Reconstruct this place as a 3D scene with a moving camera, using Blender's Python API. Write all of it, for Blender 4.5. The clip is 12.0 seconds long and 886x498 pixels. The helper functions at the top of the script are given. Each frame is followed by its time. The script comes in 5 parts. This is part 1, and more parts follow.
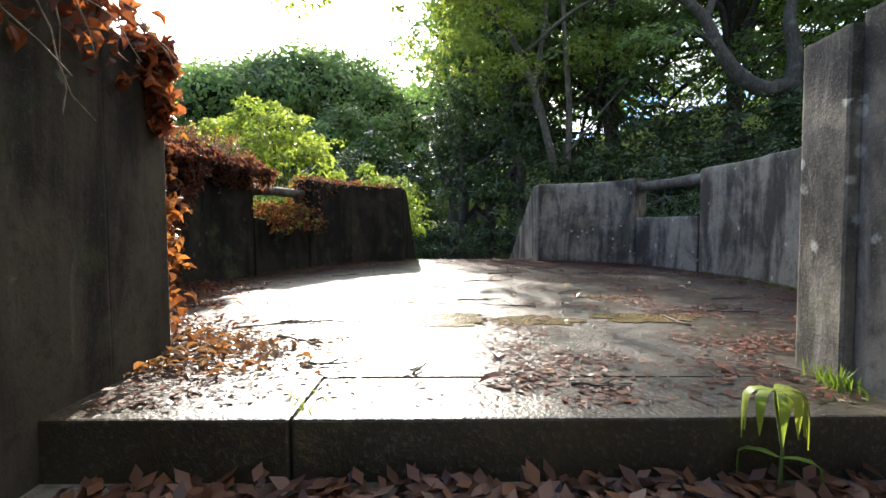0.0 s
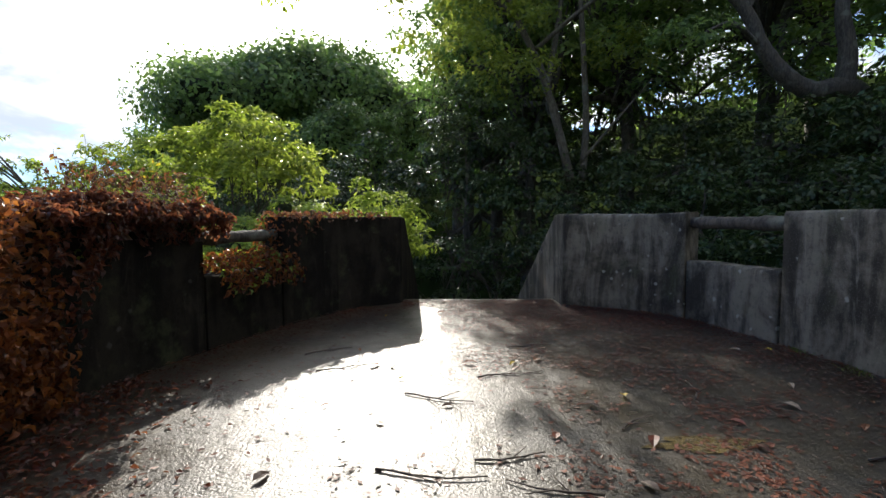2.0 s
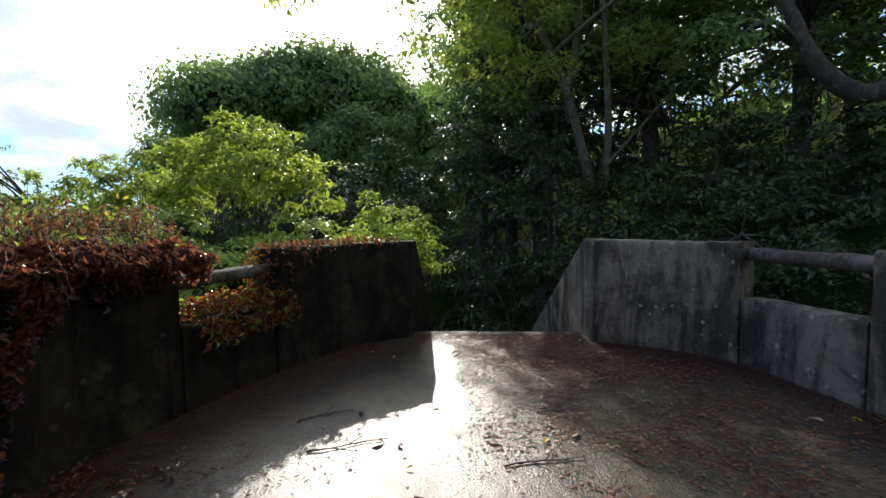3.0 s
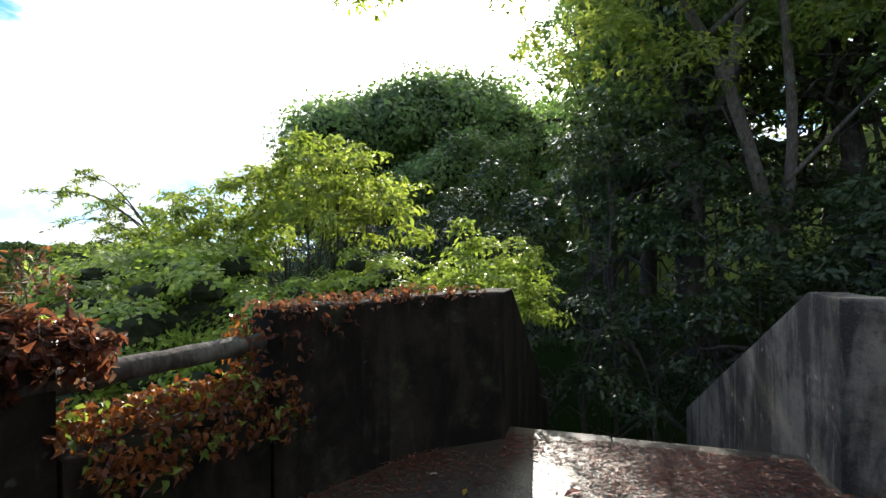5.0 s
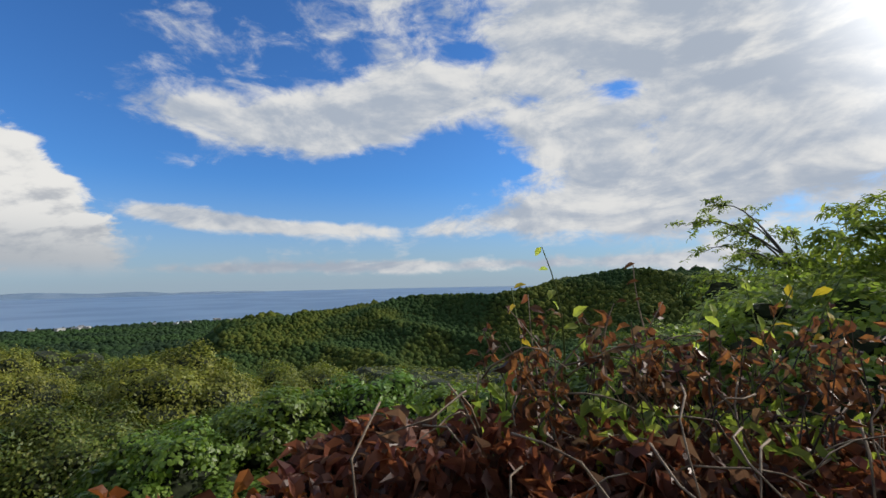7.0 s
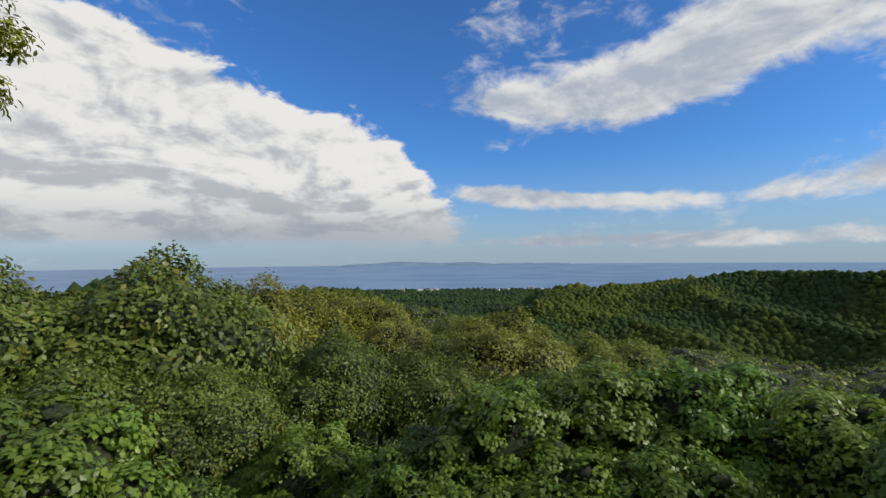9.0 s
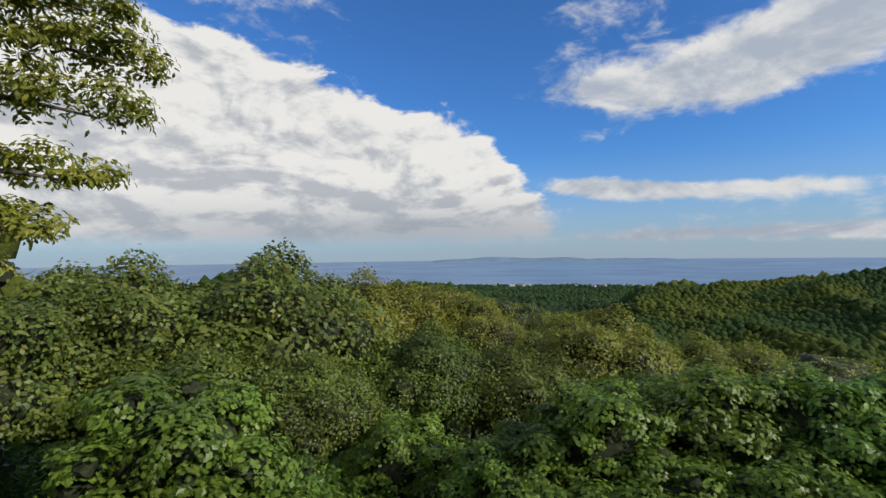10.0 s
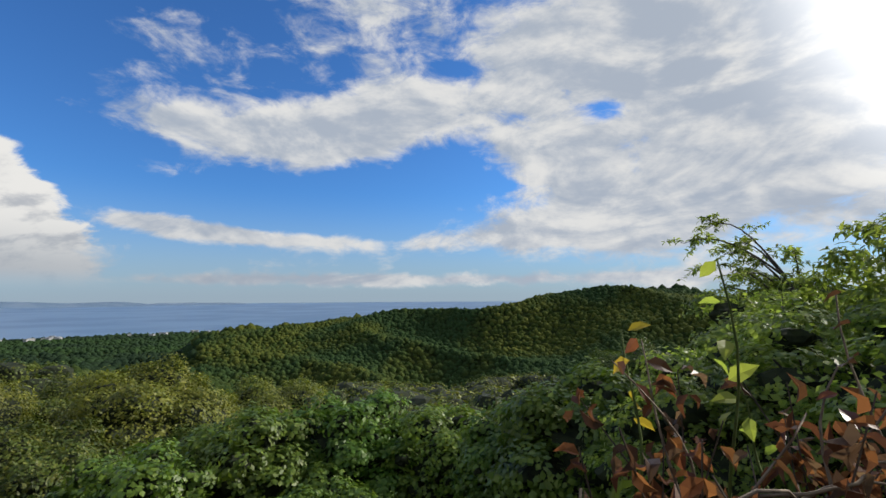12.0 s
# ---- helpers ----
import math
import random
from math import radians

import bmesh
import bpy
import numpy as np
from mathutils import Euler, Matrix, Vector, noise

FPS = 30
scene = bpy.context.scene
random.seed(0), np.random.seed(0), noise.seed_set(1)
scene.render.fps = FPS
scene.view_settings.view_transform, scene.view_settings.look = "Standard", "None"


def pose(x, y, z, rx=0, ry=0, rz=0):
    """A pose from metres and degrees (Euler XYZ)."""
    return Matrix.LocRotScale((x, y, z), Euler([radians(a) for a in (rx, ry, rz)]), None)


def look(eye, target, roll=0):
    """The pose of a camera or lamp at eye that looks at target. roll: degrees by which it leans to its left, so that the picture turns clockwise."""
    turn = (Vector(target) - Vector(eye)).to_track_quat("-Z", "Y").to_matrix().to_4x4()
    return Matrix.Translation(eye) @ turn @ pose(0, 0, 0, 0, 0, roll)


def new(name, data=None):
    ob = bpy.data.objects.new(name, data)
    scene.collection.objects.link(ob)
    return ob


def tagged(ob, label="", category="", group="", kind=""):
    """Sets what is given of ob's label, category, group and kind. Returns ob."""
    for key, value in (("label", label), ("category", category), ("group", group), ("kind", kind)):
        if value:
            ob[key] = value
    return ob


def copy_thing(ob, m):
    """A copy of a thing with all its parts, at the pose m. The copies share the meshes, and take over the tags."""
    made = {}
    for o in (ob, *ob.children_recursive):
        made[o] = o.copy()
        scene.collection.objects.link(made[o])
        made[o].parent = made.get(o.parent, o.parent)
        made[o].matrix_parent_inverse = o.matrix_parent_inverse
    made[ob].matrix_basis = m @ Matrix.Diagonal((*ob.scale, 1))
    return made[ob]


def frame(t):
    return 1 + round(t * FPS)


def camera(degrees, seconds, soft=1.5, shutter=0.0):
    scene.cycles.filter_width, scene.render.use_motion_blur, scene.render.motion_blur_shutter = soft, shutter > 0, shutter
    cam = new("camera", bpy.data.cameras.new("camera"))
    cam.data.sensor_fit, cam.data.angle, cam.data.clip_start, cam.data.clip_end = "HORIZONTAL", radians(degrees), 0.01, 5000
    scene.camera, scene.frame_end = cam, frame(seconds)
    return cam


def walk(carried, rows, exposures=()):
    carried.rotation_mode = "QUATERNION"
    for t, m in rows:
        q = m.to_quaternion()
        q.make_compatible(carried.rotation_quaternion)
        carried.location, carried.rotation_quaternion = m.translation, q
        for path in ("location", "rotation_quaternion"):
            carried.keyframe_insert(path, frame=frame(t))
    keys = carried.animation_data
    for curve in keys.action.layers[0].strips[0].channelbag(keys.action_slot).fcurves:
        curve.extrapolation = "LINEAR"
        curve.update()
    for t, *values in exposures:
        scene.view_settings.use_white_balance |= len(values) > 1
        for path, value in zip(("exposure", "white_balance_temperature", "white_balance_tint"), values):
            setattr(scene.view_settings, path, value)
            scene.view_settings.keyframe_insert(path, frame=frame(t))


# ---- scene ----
cam = camera(87.2, 12.0)
METRES, EYE, TILT, LEAN, TURN = 7.0, 0.45, 0.0, 0.0, 0.0
ROWS = [
    (0.0, 0.0, 0.0, 0.0107, -0.01, -2.65, 0.31),
    (0.5, 0.0024, 0.044, 0.0305, -0.32, -2.89, 0.29),
    (1.0, 0.003, 0.0842, 0.0522, -0.67, -3.32, 0.33),
    (1.5, -0.0013, 0.1302, 0.0721, -0.42, -3.54, 0.3),
    (2.0, -0.0038, 0.1731, 0.0962, 0.33, -3.75, 0.36),
    (2.5, -0.0149, 0.2123, 0.1227, 1.3, -3.84, 0.42),
    (4.5, 0.0192, 0.474, 0.1488, 4.94, -1.48, 0.53),
    (5.0, -0.0032, 0.5368, 0.1499, 16.59, -0.06, 0.75),
    (5.5, -0.0453, 0.5754, 0.152, 35.43, 1.45, 1.01),
    (6.0, -0.0961, 0.5869, 0.1597, 57.76, 2.67, 1.2),
    (6.5, -0.1498, 0.5805, 0.161, 69.91, 3.39, 1.19),
    (7.0, -0.1955, 0.5663, 0.1674, 82.15, 4.0, 1.13),
    (9.0, -0.2884, 0.5014, 0.1621, 118.51, 1.2, 0.59),
    (9.5, -0.2837, 0.4932, 0.1619, 128.63, 0.69, 0.66),
    (10.0, -0.2869, 0.4986, 0.1618, 129.74, 0.74, 0.73),
    (10.5, -0.2946, 0.5151, 0.1643, 120.17, 1.81, 0.76),
    (11.0, -0.2953, 0.528, 0.1662, 109.7, 3.35, 0.67),
    (11.5, -0.2941, 0.5397, 0.1685, 98.68, 4.92, 0.49),
    (12.0, -0.2742, 0.5584, 0.1725, 80.16, 5.74, 0.31),
]
walk(cam, [(t, pose(0, 0, EYE, TILT, LEAN, TURN) @ pose(METRES * x, METRES * y, METRES * z, 90 + pitch, roll, yaw)) for t, x, y, z, yaw, pitch, roll in ROWS],
     exposures=[(0.0, 1.65), (1.0, 1.05), (2.5, 0.5), (4.5, 0.95), (5.1, 1.0), (6.0, 0.05), (6.6, -0.36), (12.0, -0.34)])

# ---- light ----
SUN_AZ, SUN_EL = 10.0, 29.0     # degrees left of straight ahead, degrees up
sun_dir = Vector((-math.sin(radians(SUN_AZ)) * math.cos(radians(SUN_EL)), math.cos(radians(SUN_AZ)) * math.cos(radians(SUN_EL)), math.sin(radians(SUN_EL))))
sun_data = bpy.data.lights.new("sun", "SUN")
sun_data.energy, sun_data.angle, sun_data.color = 5.0, radians(0.6), (1.0, 0.93, 0.82)
new("sun", sun_data).matrix_world = look((0, 0, 30), Vector((0, 0, 30)) - sun_dir)


class Nodes:
    """Short hand for node trees."""

    def __init__(self, tree):
        self.t = tree
        tree.nodes.clear()

    def n(self, kind, **props):
        node = self.t.nodes.new(kind)
        for k, v in props.items():
            if k == "operation": node.operation = v
            elif k == "blend_type": node.blend_type = v
            elif k == "data_type": node.data_type = v
            elif k == "interpolation_type": node.interpolation_type = v
            elif k == "sky_type": node.sky_type = v
            elif k == "noise_dimensions": node.noise_dimensions = v
        return node

    def put(self, socket, v):
        if v is None: return
        if isinstance(v, bpy.types.NodeSocket): self.t.links.new(v, socket)
        elif isinstance(v, (tuple, list)) and len(v) == 3 and socket.type == "RGBA": socket.default_value = (*v, 1)
        else: socket.default_value = v

    def math(self, op, a, b=None, c=None, clamp=False):
        m = self.n("ShaderNodeMath", operation=op)
        m.use_clamp = clamp
        for i, v in enumerate((a, b, c)): self.put(m.inputs[i], v)
        return m.outputs[0]

    def noise(self, vec, scale, detail=5, rough=0.55, distort=0.0):
        k = self.n("ShaderNodeTexNoise")
        self.put(k.inputs["Vector"], vec)
        k.inputs["Scale"].default_value, k.inputs["Detail"].default_value = scale, detail
        k.inputs["Roughness"].default_value, k.inputs["Distortion"].default_value = rough, distort
        return k.outputs["Fac"]

    def step(self, v, lo, hi, a=0.0, b=1.0):
        m = self.n("ShaderNodeMapRange", interpolation_type="SMOOTHSTEP")
        for i, x in enumerate((v, lo, hi, a, b)): self.put(m.inputs[i], x)
        return m.outputs[0]

    def mix(self, f, a, b, kind="MIX"):
        m = self.n("ShaderNodeMix", data_type="RGBA", blend_type=kind)
        self.put(m.inputs[0], f), self.put(m.inputs[6], a), self.put(m.inputs[7], b)
        return m.outputs[2]


def make_world():
    w = bpy.data.worlds.new("sky")
    scene.world = w
    w.use_nodes = True
    k = Nodes(w.node_tree)
    co = k.n("ShaderNodeTexCoord").outputs["Generated"]
    sep = k.n("ShaderNodeSeparateXYZ")
    k.put(sep.inputs[0], co)
    x, y, z = sep.outputs
    sky = k.n("ShaderNodeTexSky", sky_type="NISHITA")
    sky.sun_disc, sky.sun_elevation, sky.sun_rotation = False, radians(SUN_EL), radians(-SUN_AZ)
    sky.air_density, sky.dust_density, sky.ozone_density = 1.0, 0.6, 3.0
    az = k.math("DEGREES", k.math("ARCTAN2", k.math("MULTIPLY", x, -1.0), y))
    el = k.math("DEGREES", k.math("ARCSINE", z))
    # cloud noise, drawn out sideways; sampled again a little nearer the sun for the relief
    def deck(shift):
        pos = k.n("ShaderNodeVectorMath", operation="MULTIPLY_ADD")
        k.put(pos.inputs[0], co)
        pos.inputs[1].default_value, pos.inputs[2].default_value = (1.0, 1.0, 2.1), shift
        return k.noise(pos.outputs[0], 3.0, 6, 0.55, 0.7), k.noise(pos.outputs[0], 11.0, 9, 0.62, 0.35)

    big, fine = deck((0, 0, 0))
    big2, fine2 = deck(tuple(sun_dir * 0.028 + Vector((0, 0, 0.035))))
    relief = k.math("ADD", k.math("MULTIPLY", k.math("SUBTRACT", big, big2), 2.6), k.math("MULTIPLY", k.math("SUBTRACT", fine, fine2), 0.9))

    def blob(a, e, wa, we, tilt=0.0):
        da, de = k.math("SUBTRACT", az, a), k.math("SUBTRACT", el, e)
        de = k.math("SUBTRACT", de, k.math("MULTIPLY", da, tilt))
        q = k.math("ADD", k.math("POWER", k.math("DIVIDE", da, wa), 2.0), k.math("POWER", k.math("DIVIDE", de, we), 2.0))
        return k.math("EXPONENT", k.math("MULTIPLY", q, -1.0))

    # the heaped cloud's upper edge climbs away from its nose
    top = k.math("ADD", k.math("MULTIPLY", k.step(az, 114.5, 126.0), 8.6), k.math("MULTIPLY", k.math("MAXIMUM", k.math("SUBTRACT", az, 124.0), 0.0), 0.30))
    top = k.math("ADD", top, 6.2)
    heap = k.step(k.math("ADD", k.math("SUBTRACT", top, el), k.math("ADD", k.math("MULTIPLY", k.math("SUBTRACT", fine, 0.5), 9.0), k.math("MULTIPLY", k.math("SUBTRACT", big, 0.5), 9.0))), -0.6, 1.1)
    heap = k.math("MULTIPLY", k.math("MULTIPLY", heap, k.step(k.math("ADD", az, k.math("MULTIPLY", k.math("SUBTRACT", fine, 0.5), 9.0)), 114.5, 118.0)), k.step(el, 0.6, 3.0))
    cover = None
    for a, e, wa, we, tilt, amt in CLOUDS:
        b = k.math("MULTIPLY", blob(a, e, wa, we, tilt), amt)
        cover = b if cover is None else k.math("ADD", cover, b)
    body = k.math("ADD", cover, k.math("ADD", k.math("MULTIPLY", k.math("SUBTRACT", big, 0.5), 1.3), k.math("MULTIPLY", k.math("SUBTRACT", fine, 0.5), 1.5)))
    mask = k.math("MAXIMUM", k.step(body, 0.22, 0.78), heap)
    # lit flanks, grey bellies
    thick = k.step(k.math("SUBTRACT", k.math("MULTIPLY", body, 0.22), relief), -0.18, 0.52)
    white = k.mix(thick, (0.95, 0.95, 0.94), (0.51, 0.58, 0.69))
    lit = k.step(k.math("ADD", relief, k.math("MULTIPLY", k.math("SUBTRACT", el, top), 0.007)), -0.36, 0.06)
    heapcol = k.mix(lit, (0.60, 0.63, 0.68), (1.04, 1.03, 1.0))
    white = k.mix(heap, white, heapcol)
    bank = blob(134, 2.5, 40, 3.4)
    white = k.mix(k.math("MULTIPLY", bank, 0.75), white, (0.36, 0.42, 0.50))
    # bright veil round the sun
    dot = k.n("ShaderNodeVectorMath", operation="DOT_PRODUCT")
    k.put(dot.inputs[0], co)
    dot.inputs[1].default_value = sun_dir
    near = k.math("POWER", k.step(dot.outputs["Value"], 0.68, 1.0), 6.0)
    haze = k.math("MULTIPLY", k.step(el, 13.0, -2.0), 0.8)
    blue = k.mix(1.0, sky.outputs[0], (SKY_GAIN * 0.52, SKY_GAIN * 1.02, SKY_GAIN * 1.62), "MULTIPLY")
    blue = k.mix(haze, blue, (0.47, 0.57, 0.68))
    both = k.mix(mask, blue, white)
    both = k.mix(near, both, (4.0, 3.85, 3.6), "ADD")
    bg = k.n("ShaderNodeBackground")
    k.put(bg.inputs[0], both)
    bg.inputs[1].default_value = 1.0
    out = k.n("ShaderNodeOutputWorld")
    k.t.links.new(bg.outputs[0], out.inputs[0])


SKY_GAIN = 0.118
# azimuth, elevation, half widths, tilt, amount
CLOUDS = [(98, 18.2, 13, 3.6, -0.12, 0.95), (84, 22.5, 14, 4.5, -0.25, 0.9), (112, 18.6, 9, 2.0, 0.0, 0.55), (113, 25.5, 8, 3.5, 0.3, 0.42), (97, 28, 8, 3.5, 0.0, 0.35),
          (66, 16, 9, 5, 0.15, 0.85), (45, 20, 17, 15, 0.0, 0.95), (62, 28, 22, 6, 0.0, 0.75), (90, 35, 14, 5, 0.0, 0.6), (12, 30, 32, 25, 0.0, 1.0), (78, 26.5, 4.5, 2.2, 0.0, -0.65), (60.5, 21, 2.5, 1.2, 0.0, -0.5),
          (72, 7.4, 12, 2.2, -0.10, 0.85), (93, 6.5, 9, 0.9, 0.03, 0.62), (107, 7.3, 9, 1.2, 0.12, 0.72), (58, 8.5, 10, 4, 0.0, 0.7), (112, 13.0, 3, 1.0, 0.0, 0.4), (88, 1.9, 42, 0.9, 0.0, 0.85), (112, 7.6, 8, 1.3, 0.08, 0.75),
          # the last three lie out of view, added as white fill light
          (84, 13.0, 11, 2.0, -0.1, -0.45), (102, 11.0, 12, 2.2, 0.0, -0.5), (128, 27, 14, 8, 0.0, -0.5), (-110, 35, 90, 40, 0.0, 0.8), (-50, 50, 45, 28, 0.0, 0.9), (172, 50, 40, 25, 0.0, 0.8)]
make_world()


# ---- materials ----
def material(name):
    m = bpy.data.materials.new(name)
    m.use_nodes = True
    return m, Nodes(m.node_tree)


def finish(k, colour, rough=0.8, bump=None, strength=0.3, dist=0.01, metal=0.0, spec=0.5, through_col=None, through_amt=0.0):
    b = k.n("ShaderNodeBsdfPrincipled")
    k.put(b.inputs["Base Color"], colour), k.put(b.inputs["Roughness"], rough)
    b.inputs["Metallic"].default_value, b.inputs["Specular IOR Level"].default_value = metal, spec
    if bump is not None:
        q = k.n("ShaderNodeBump")
        q.inputs["Strength"].default_value, q.inputs["Distance"].default_value = strength, dist
        k.put(q.inputs["Height"], bump)
        k.t.links.new(q.outputs[0], b.inputs["Normal"])
    last = b.outputs[0]
    if through_amt:
        tr = k.n("ShaderNodeBsdfTranslucent")
        k.put(tr.inputs[0], through_col or colour)
        mx = k.n("ShaderNodeMixShader")
        mx.inputs[0].default_value = through_amt
        k.t.links.new(last, mx.inputs[1]), k.t.links.new(tr.outputs[0], mx.inputs[2])
        last = mx.outputs[0]
    out = k.n("ShaderNodeOutputMaterial")
    k.t.links.new(last, out.inputs[0])


def place(k):
    return k.n("ShaderNodeNewGeometry").outputs["Position"]


def leaf_material(name, cols, rough=0.5, amt=0.35, glow=1.6):
    """Leaves: each its own shade, light coming through."""
    m, k = material(name)
    isl = k.n("ShaderNodeNewGeometry").outputs["Random Per Island"]
    ob = k.n("ShaderNodeObjectInfo").outputs["Random"]
    ramp = k.n("ShaderNodeValToRGB")
    cr = ramp.color_ramp
    while len(cr.elements) < len(cols): cr.elements.new(0.5)
    for i, c in enumerate(cols): cr.elements[i].position, cr.elements[i].color = i / (len(cols) - 1), (*c, 1)
    k.put(ramp.inputs[0], k.math("FRACT", k.math("ADD", isl, k.math("MULTIPLY", ob, 0.15))))
    patch = k.noise(place(k), 0.35, 3)
    hs = k.n("ShaderNodeHueSaturation")
    k.put(hs.inputs["Color"], ramp.outputs[0]), k.put(hs.inputs["Value"], k.step(patch, 0.3, 0.7, 0.7, 1.3))
    k.put(hs.inputs["Hue"], k.math("ADD", 0.485, k.math("MULTIPLY", ob, 0.03)))
    warm = k.mix(1.0, hs.outputs[0], (glow, glow * 1.05, glow * 0.70), "MULTIPLY")
    finish(k, hs.outputs[0], rough, through_col=warm, through_amt=amt, spec=0.32)
    return m


def concrete(name, base=(0.185, 0.162, 0.125), dark=(0.030, 0.026, 0.020), pale=(0.26, 0.24, 0.20), spots=0.55, gloss=0.3):
    """Cast concrete: soft rain streaks, blotches of algae, pale lichen discs, pitted grain."""
    m, k = material(name)
    p = place(k)
    mp = k.n("ShaderNodeMapping")
    k.put(mp.inputs[0], p)
    mp.inputs["Scale"].default_value = (2.4, 2.4, 0.45)
    streak = k.noise(mp.outputs[0], 1.3, 7, 0.62, 0.6)
    blot = k.noise(p, 1.7, 8, 0.66, 0.5)
    grain = k.noise(p, 85, 4, 0.7)
    pit = k.noise(p, 22, 5, 0.65)
    c = k.mix(k.step(k.math("ADD", k.math("MULTIPLY", streak, 0.55), k.math("MULTIPLY", blot, 0.45)), 0.43, 0.57), base, dark)
    c = k.mix(k.math("MULTIPLY", k.step(k.noise(mp.outputs[0], 3.1, 6, 0.65, 0.8), 0.56, 0.72), 0.6), c, pale)
    c = k.mix(k.math("MULTIPLY", k.step(k.noise(p, 3.0, 6, 0.65), 0.52, 0.72), 0.5), c, (0.070, 0.078, 0.038))
    vor = k.n("ShaderNodeTexVoronoi")
    k.put(vor.inputs["Vector"], p)
    vor.inputs["Scale"].default_value = 9.0
    keep = k.math("GREATER_THAN", k.noise(p, 2.3, 2), 0.58)
    disc = k.math("ADD", vor.outputs["Distance"], k.math("MULTIPLY", k.math("SUBTRACT", pit, 0.5), 0.5))
    lich = k.math("MULTIPLY", k.math("MULTIPLY", k.step(disc, 0.23, 0.10), keep), spots)
    c = k.mix(lich, c, (0.40, 0.40, 0.35))
    c = k.mix(k.math("MULTIPLY", k.step(pit, 0.50, 0.72), 0.5), c, dark)
    c = k.mix(k.math("MULTIPLY", k.step(grain, 0.52, 0.75), 0.35), c, pale)
    h = k.math("ADD", k.math("MULTIPLY", grain, 0.5), k.math("ADD", k.math("MULTIPLY", blot, 0.5), k.math("MULTIPLY", pit, 0.7)))
    finish(k, c, 0.9, h, 0.6, 0.010, spec=gloss)
    return m


def wet_floor(name):
    m, k = material(name)
    p = place(k)
    grain = k.noise(p, 70, 3, 0.6)
    blot = k.noise(p, 1.6, 6, 0.6)
    mid = k.noise(p, 9, 5, 0.6)
    c = k.mix(k.step(blot, 0.35, 0.7), (0.040, 0.031, 0.019), (0.015, 0.012, 0.008))
    c = k.mix(k.math("MULTIPLY", k.step(grain, 0.52, 0.70), 0.6), c, (0.11, 0.095, 0.066))
    c = k.mix(k.math("MULTIPLY", k.step(mid, 0.55, 0.75), 0.5), c, (0.11, 0.085, 0.04))
    rough = k.step(k.math("ADD", blot, k.math("MULTIPLY", mid, 0.3)), 0.4, 0.85, 0.26, 0.52)
    h = k.math("ADD", k.math("MULTIPLY", grain, 0.6), mid)
    finish(k, c, rough, h, 0.7, 0.010, spec=0.6)
    return m


def bark(name, a, b):
    m, k = material(name)
    p = place(k)
    mp = k.n("ShaderNodeMapping")
    k.put(mp.inputs[0], p)
    mp.inputs["Scale"].default_value = (14.0, 14.0, 4.0)
    s = k.noise(mp.outputs[0], 2.0, 6, 0.65)
    c = k.mix(k.step(s, 0.35, 0.65), a, b)
    c = k.mix(k.math("MULTIPLY", k.step(k.noise(p, 4, 4), 0.55, 0.7), 0.6), c, (0.16, 0.17, 0.13))
    finish(k, c, 0.9, s, 0.7, 0.02)
    return m


def ground_material(name):
    m, k = material(name)
    p = place(k)
    n1, n2, n3 = k.noise(p, 0.02, 6, 0.6), k.noise(p, 0.35, 5, 0.6), k.noise(p, 4.0, 5, 0.6)
    c = k.mix(k.step(n1, 0.4, 0.65), (0.020, 0.034, 0.010), (0.034, 0.045, 0.013))
    c = k.mix(k.step(n2, 0.4, 0.65), c, (0.014, 0.022, 0.008))
    c = k.mix(k.math("MULTIPLY", k.step(n3, 0.5, 0.7), 0.4), c, (0.035, 0.028, 0.015))
    finish(k, c, 1.0, n3, 0.3, 0.05, spec=0.0)
    return m


def woods_material(name, a=(0.034, 0.056, 0.012), b=(0.092, 0.105, 0.020)):
    """Treetops far off: each crown its own green, mottled by its leaves."""
    m, k = material(name)
    isl = k.n("ShaderNodeNewGeometry").outputs["Random Per Island"]
    p = place(k)
    mott = k.noise(p, 0.9, 7, 0.75)
    c = k.mix(isl, a, b)
    c = k.mix(k.step(k.noise(p, 0.012, 3), 0.42, 0.62), c, (0.030, 0.058, 0.020))
    c = k.mix(k.math("MULTIPLY", k.step(mott, 0.42, 0.68), 0.65), c, (0.016, 0.028, 0.008))
    finish(k, c, 0.9, mott, 0.8, 0.8, spec=0.05)
    return m


def water_material(name):
    m, k = material(name)
    p = place(k)
    n = k.noise(p, 0.004, 4)
    c = k.mix(k.step(n, 0.4, 0.6), (0.10, 0.17, 0.27), (0.14, 0.22, 0.33))
    finish(k, c, 0.55, k.noise(p, 0.3, 3), 0.2, 0.3, spec=0.4)
    return m


def plain(name, a, b, scale=8.0, rough=0.8):
    m, k = material(name)
    s = k.noise(place(k), scale, 5)
    finish(k, k.mix(k.step(s, 0.35, 0.65), a, b), rough, s, 0.3, 0.01)
    return m


M_WALL = concrete("weathered_concrete")
# left-hand walls: their shade painted in as near-black, on top of damp and algae
M_SHADEDAMPWALL = concrete("shade_black_algae_concrete", (0.024, 0.020, 0.015), (0.009, 0.008, 0.007), (0.045, 0.037, 0.028), 0.08, 0.08)
# left entry wall and pilaster: darker copy with their shade in the colour
M_ENTRYWALL = concrete("shaded_brown_concrete", (0.055, 0.045, 0.034), (0.018, 0.015, 0.012), (0.095, 0.080, 0.062), 0.15, 0.12)
M_FLOOR = wet_floor("wet_concrete")
M_BARK = bark("grey_bark", (0.085, 0.075, 0.06), (0.035, 0.030, 0.024))
M_PALEBARK = bark("pale_bark", (0.13, 0.115, 0.09), (0.055, 0.048, 0.038))
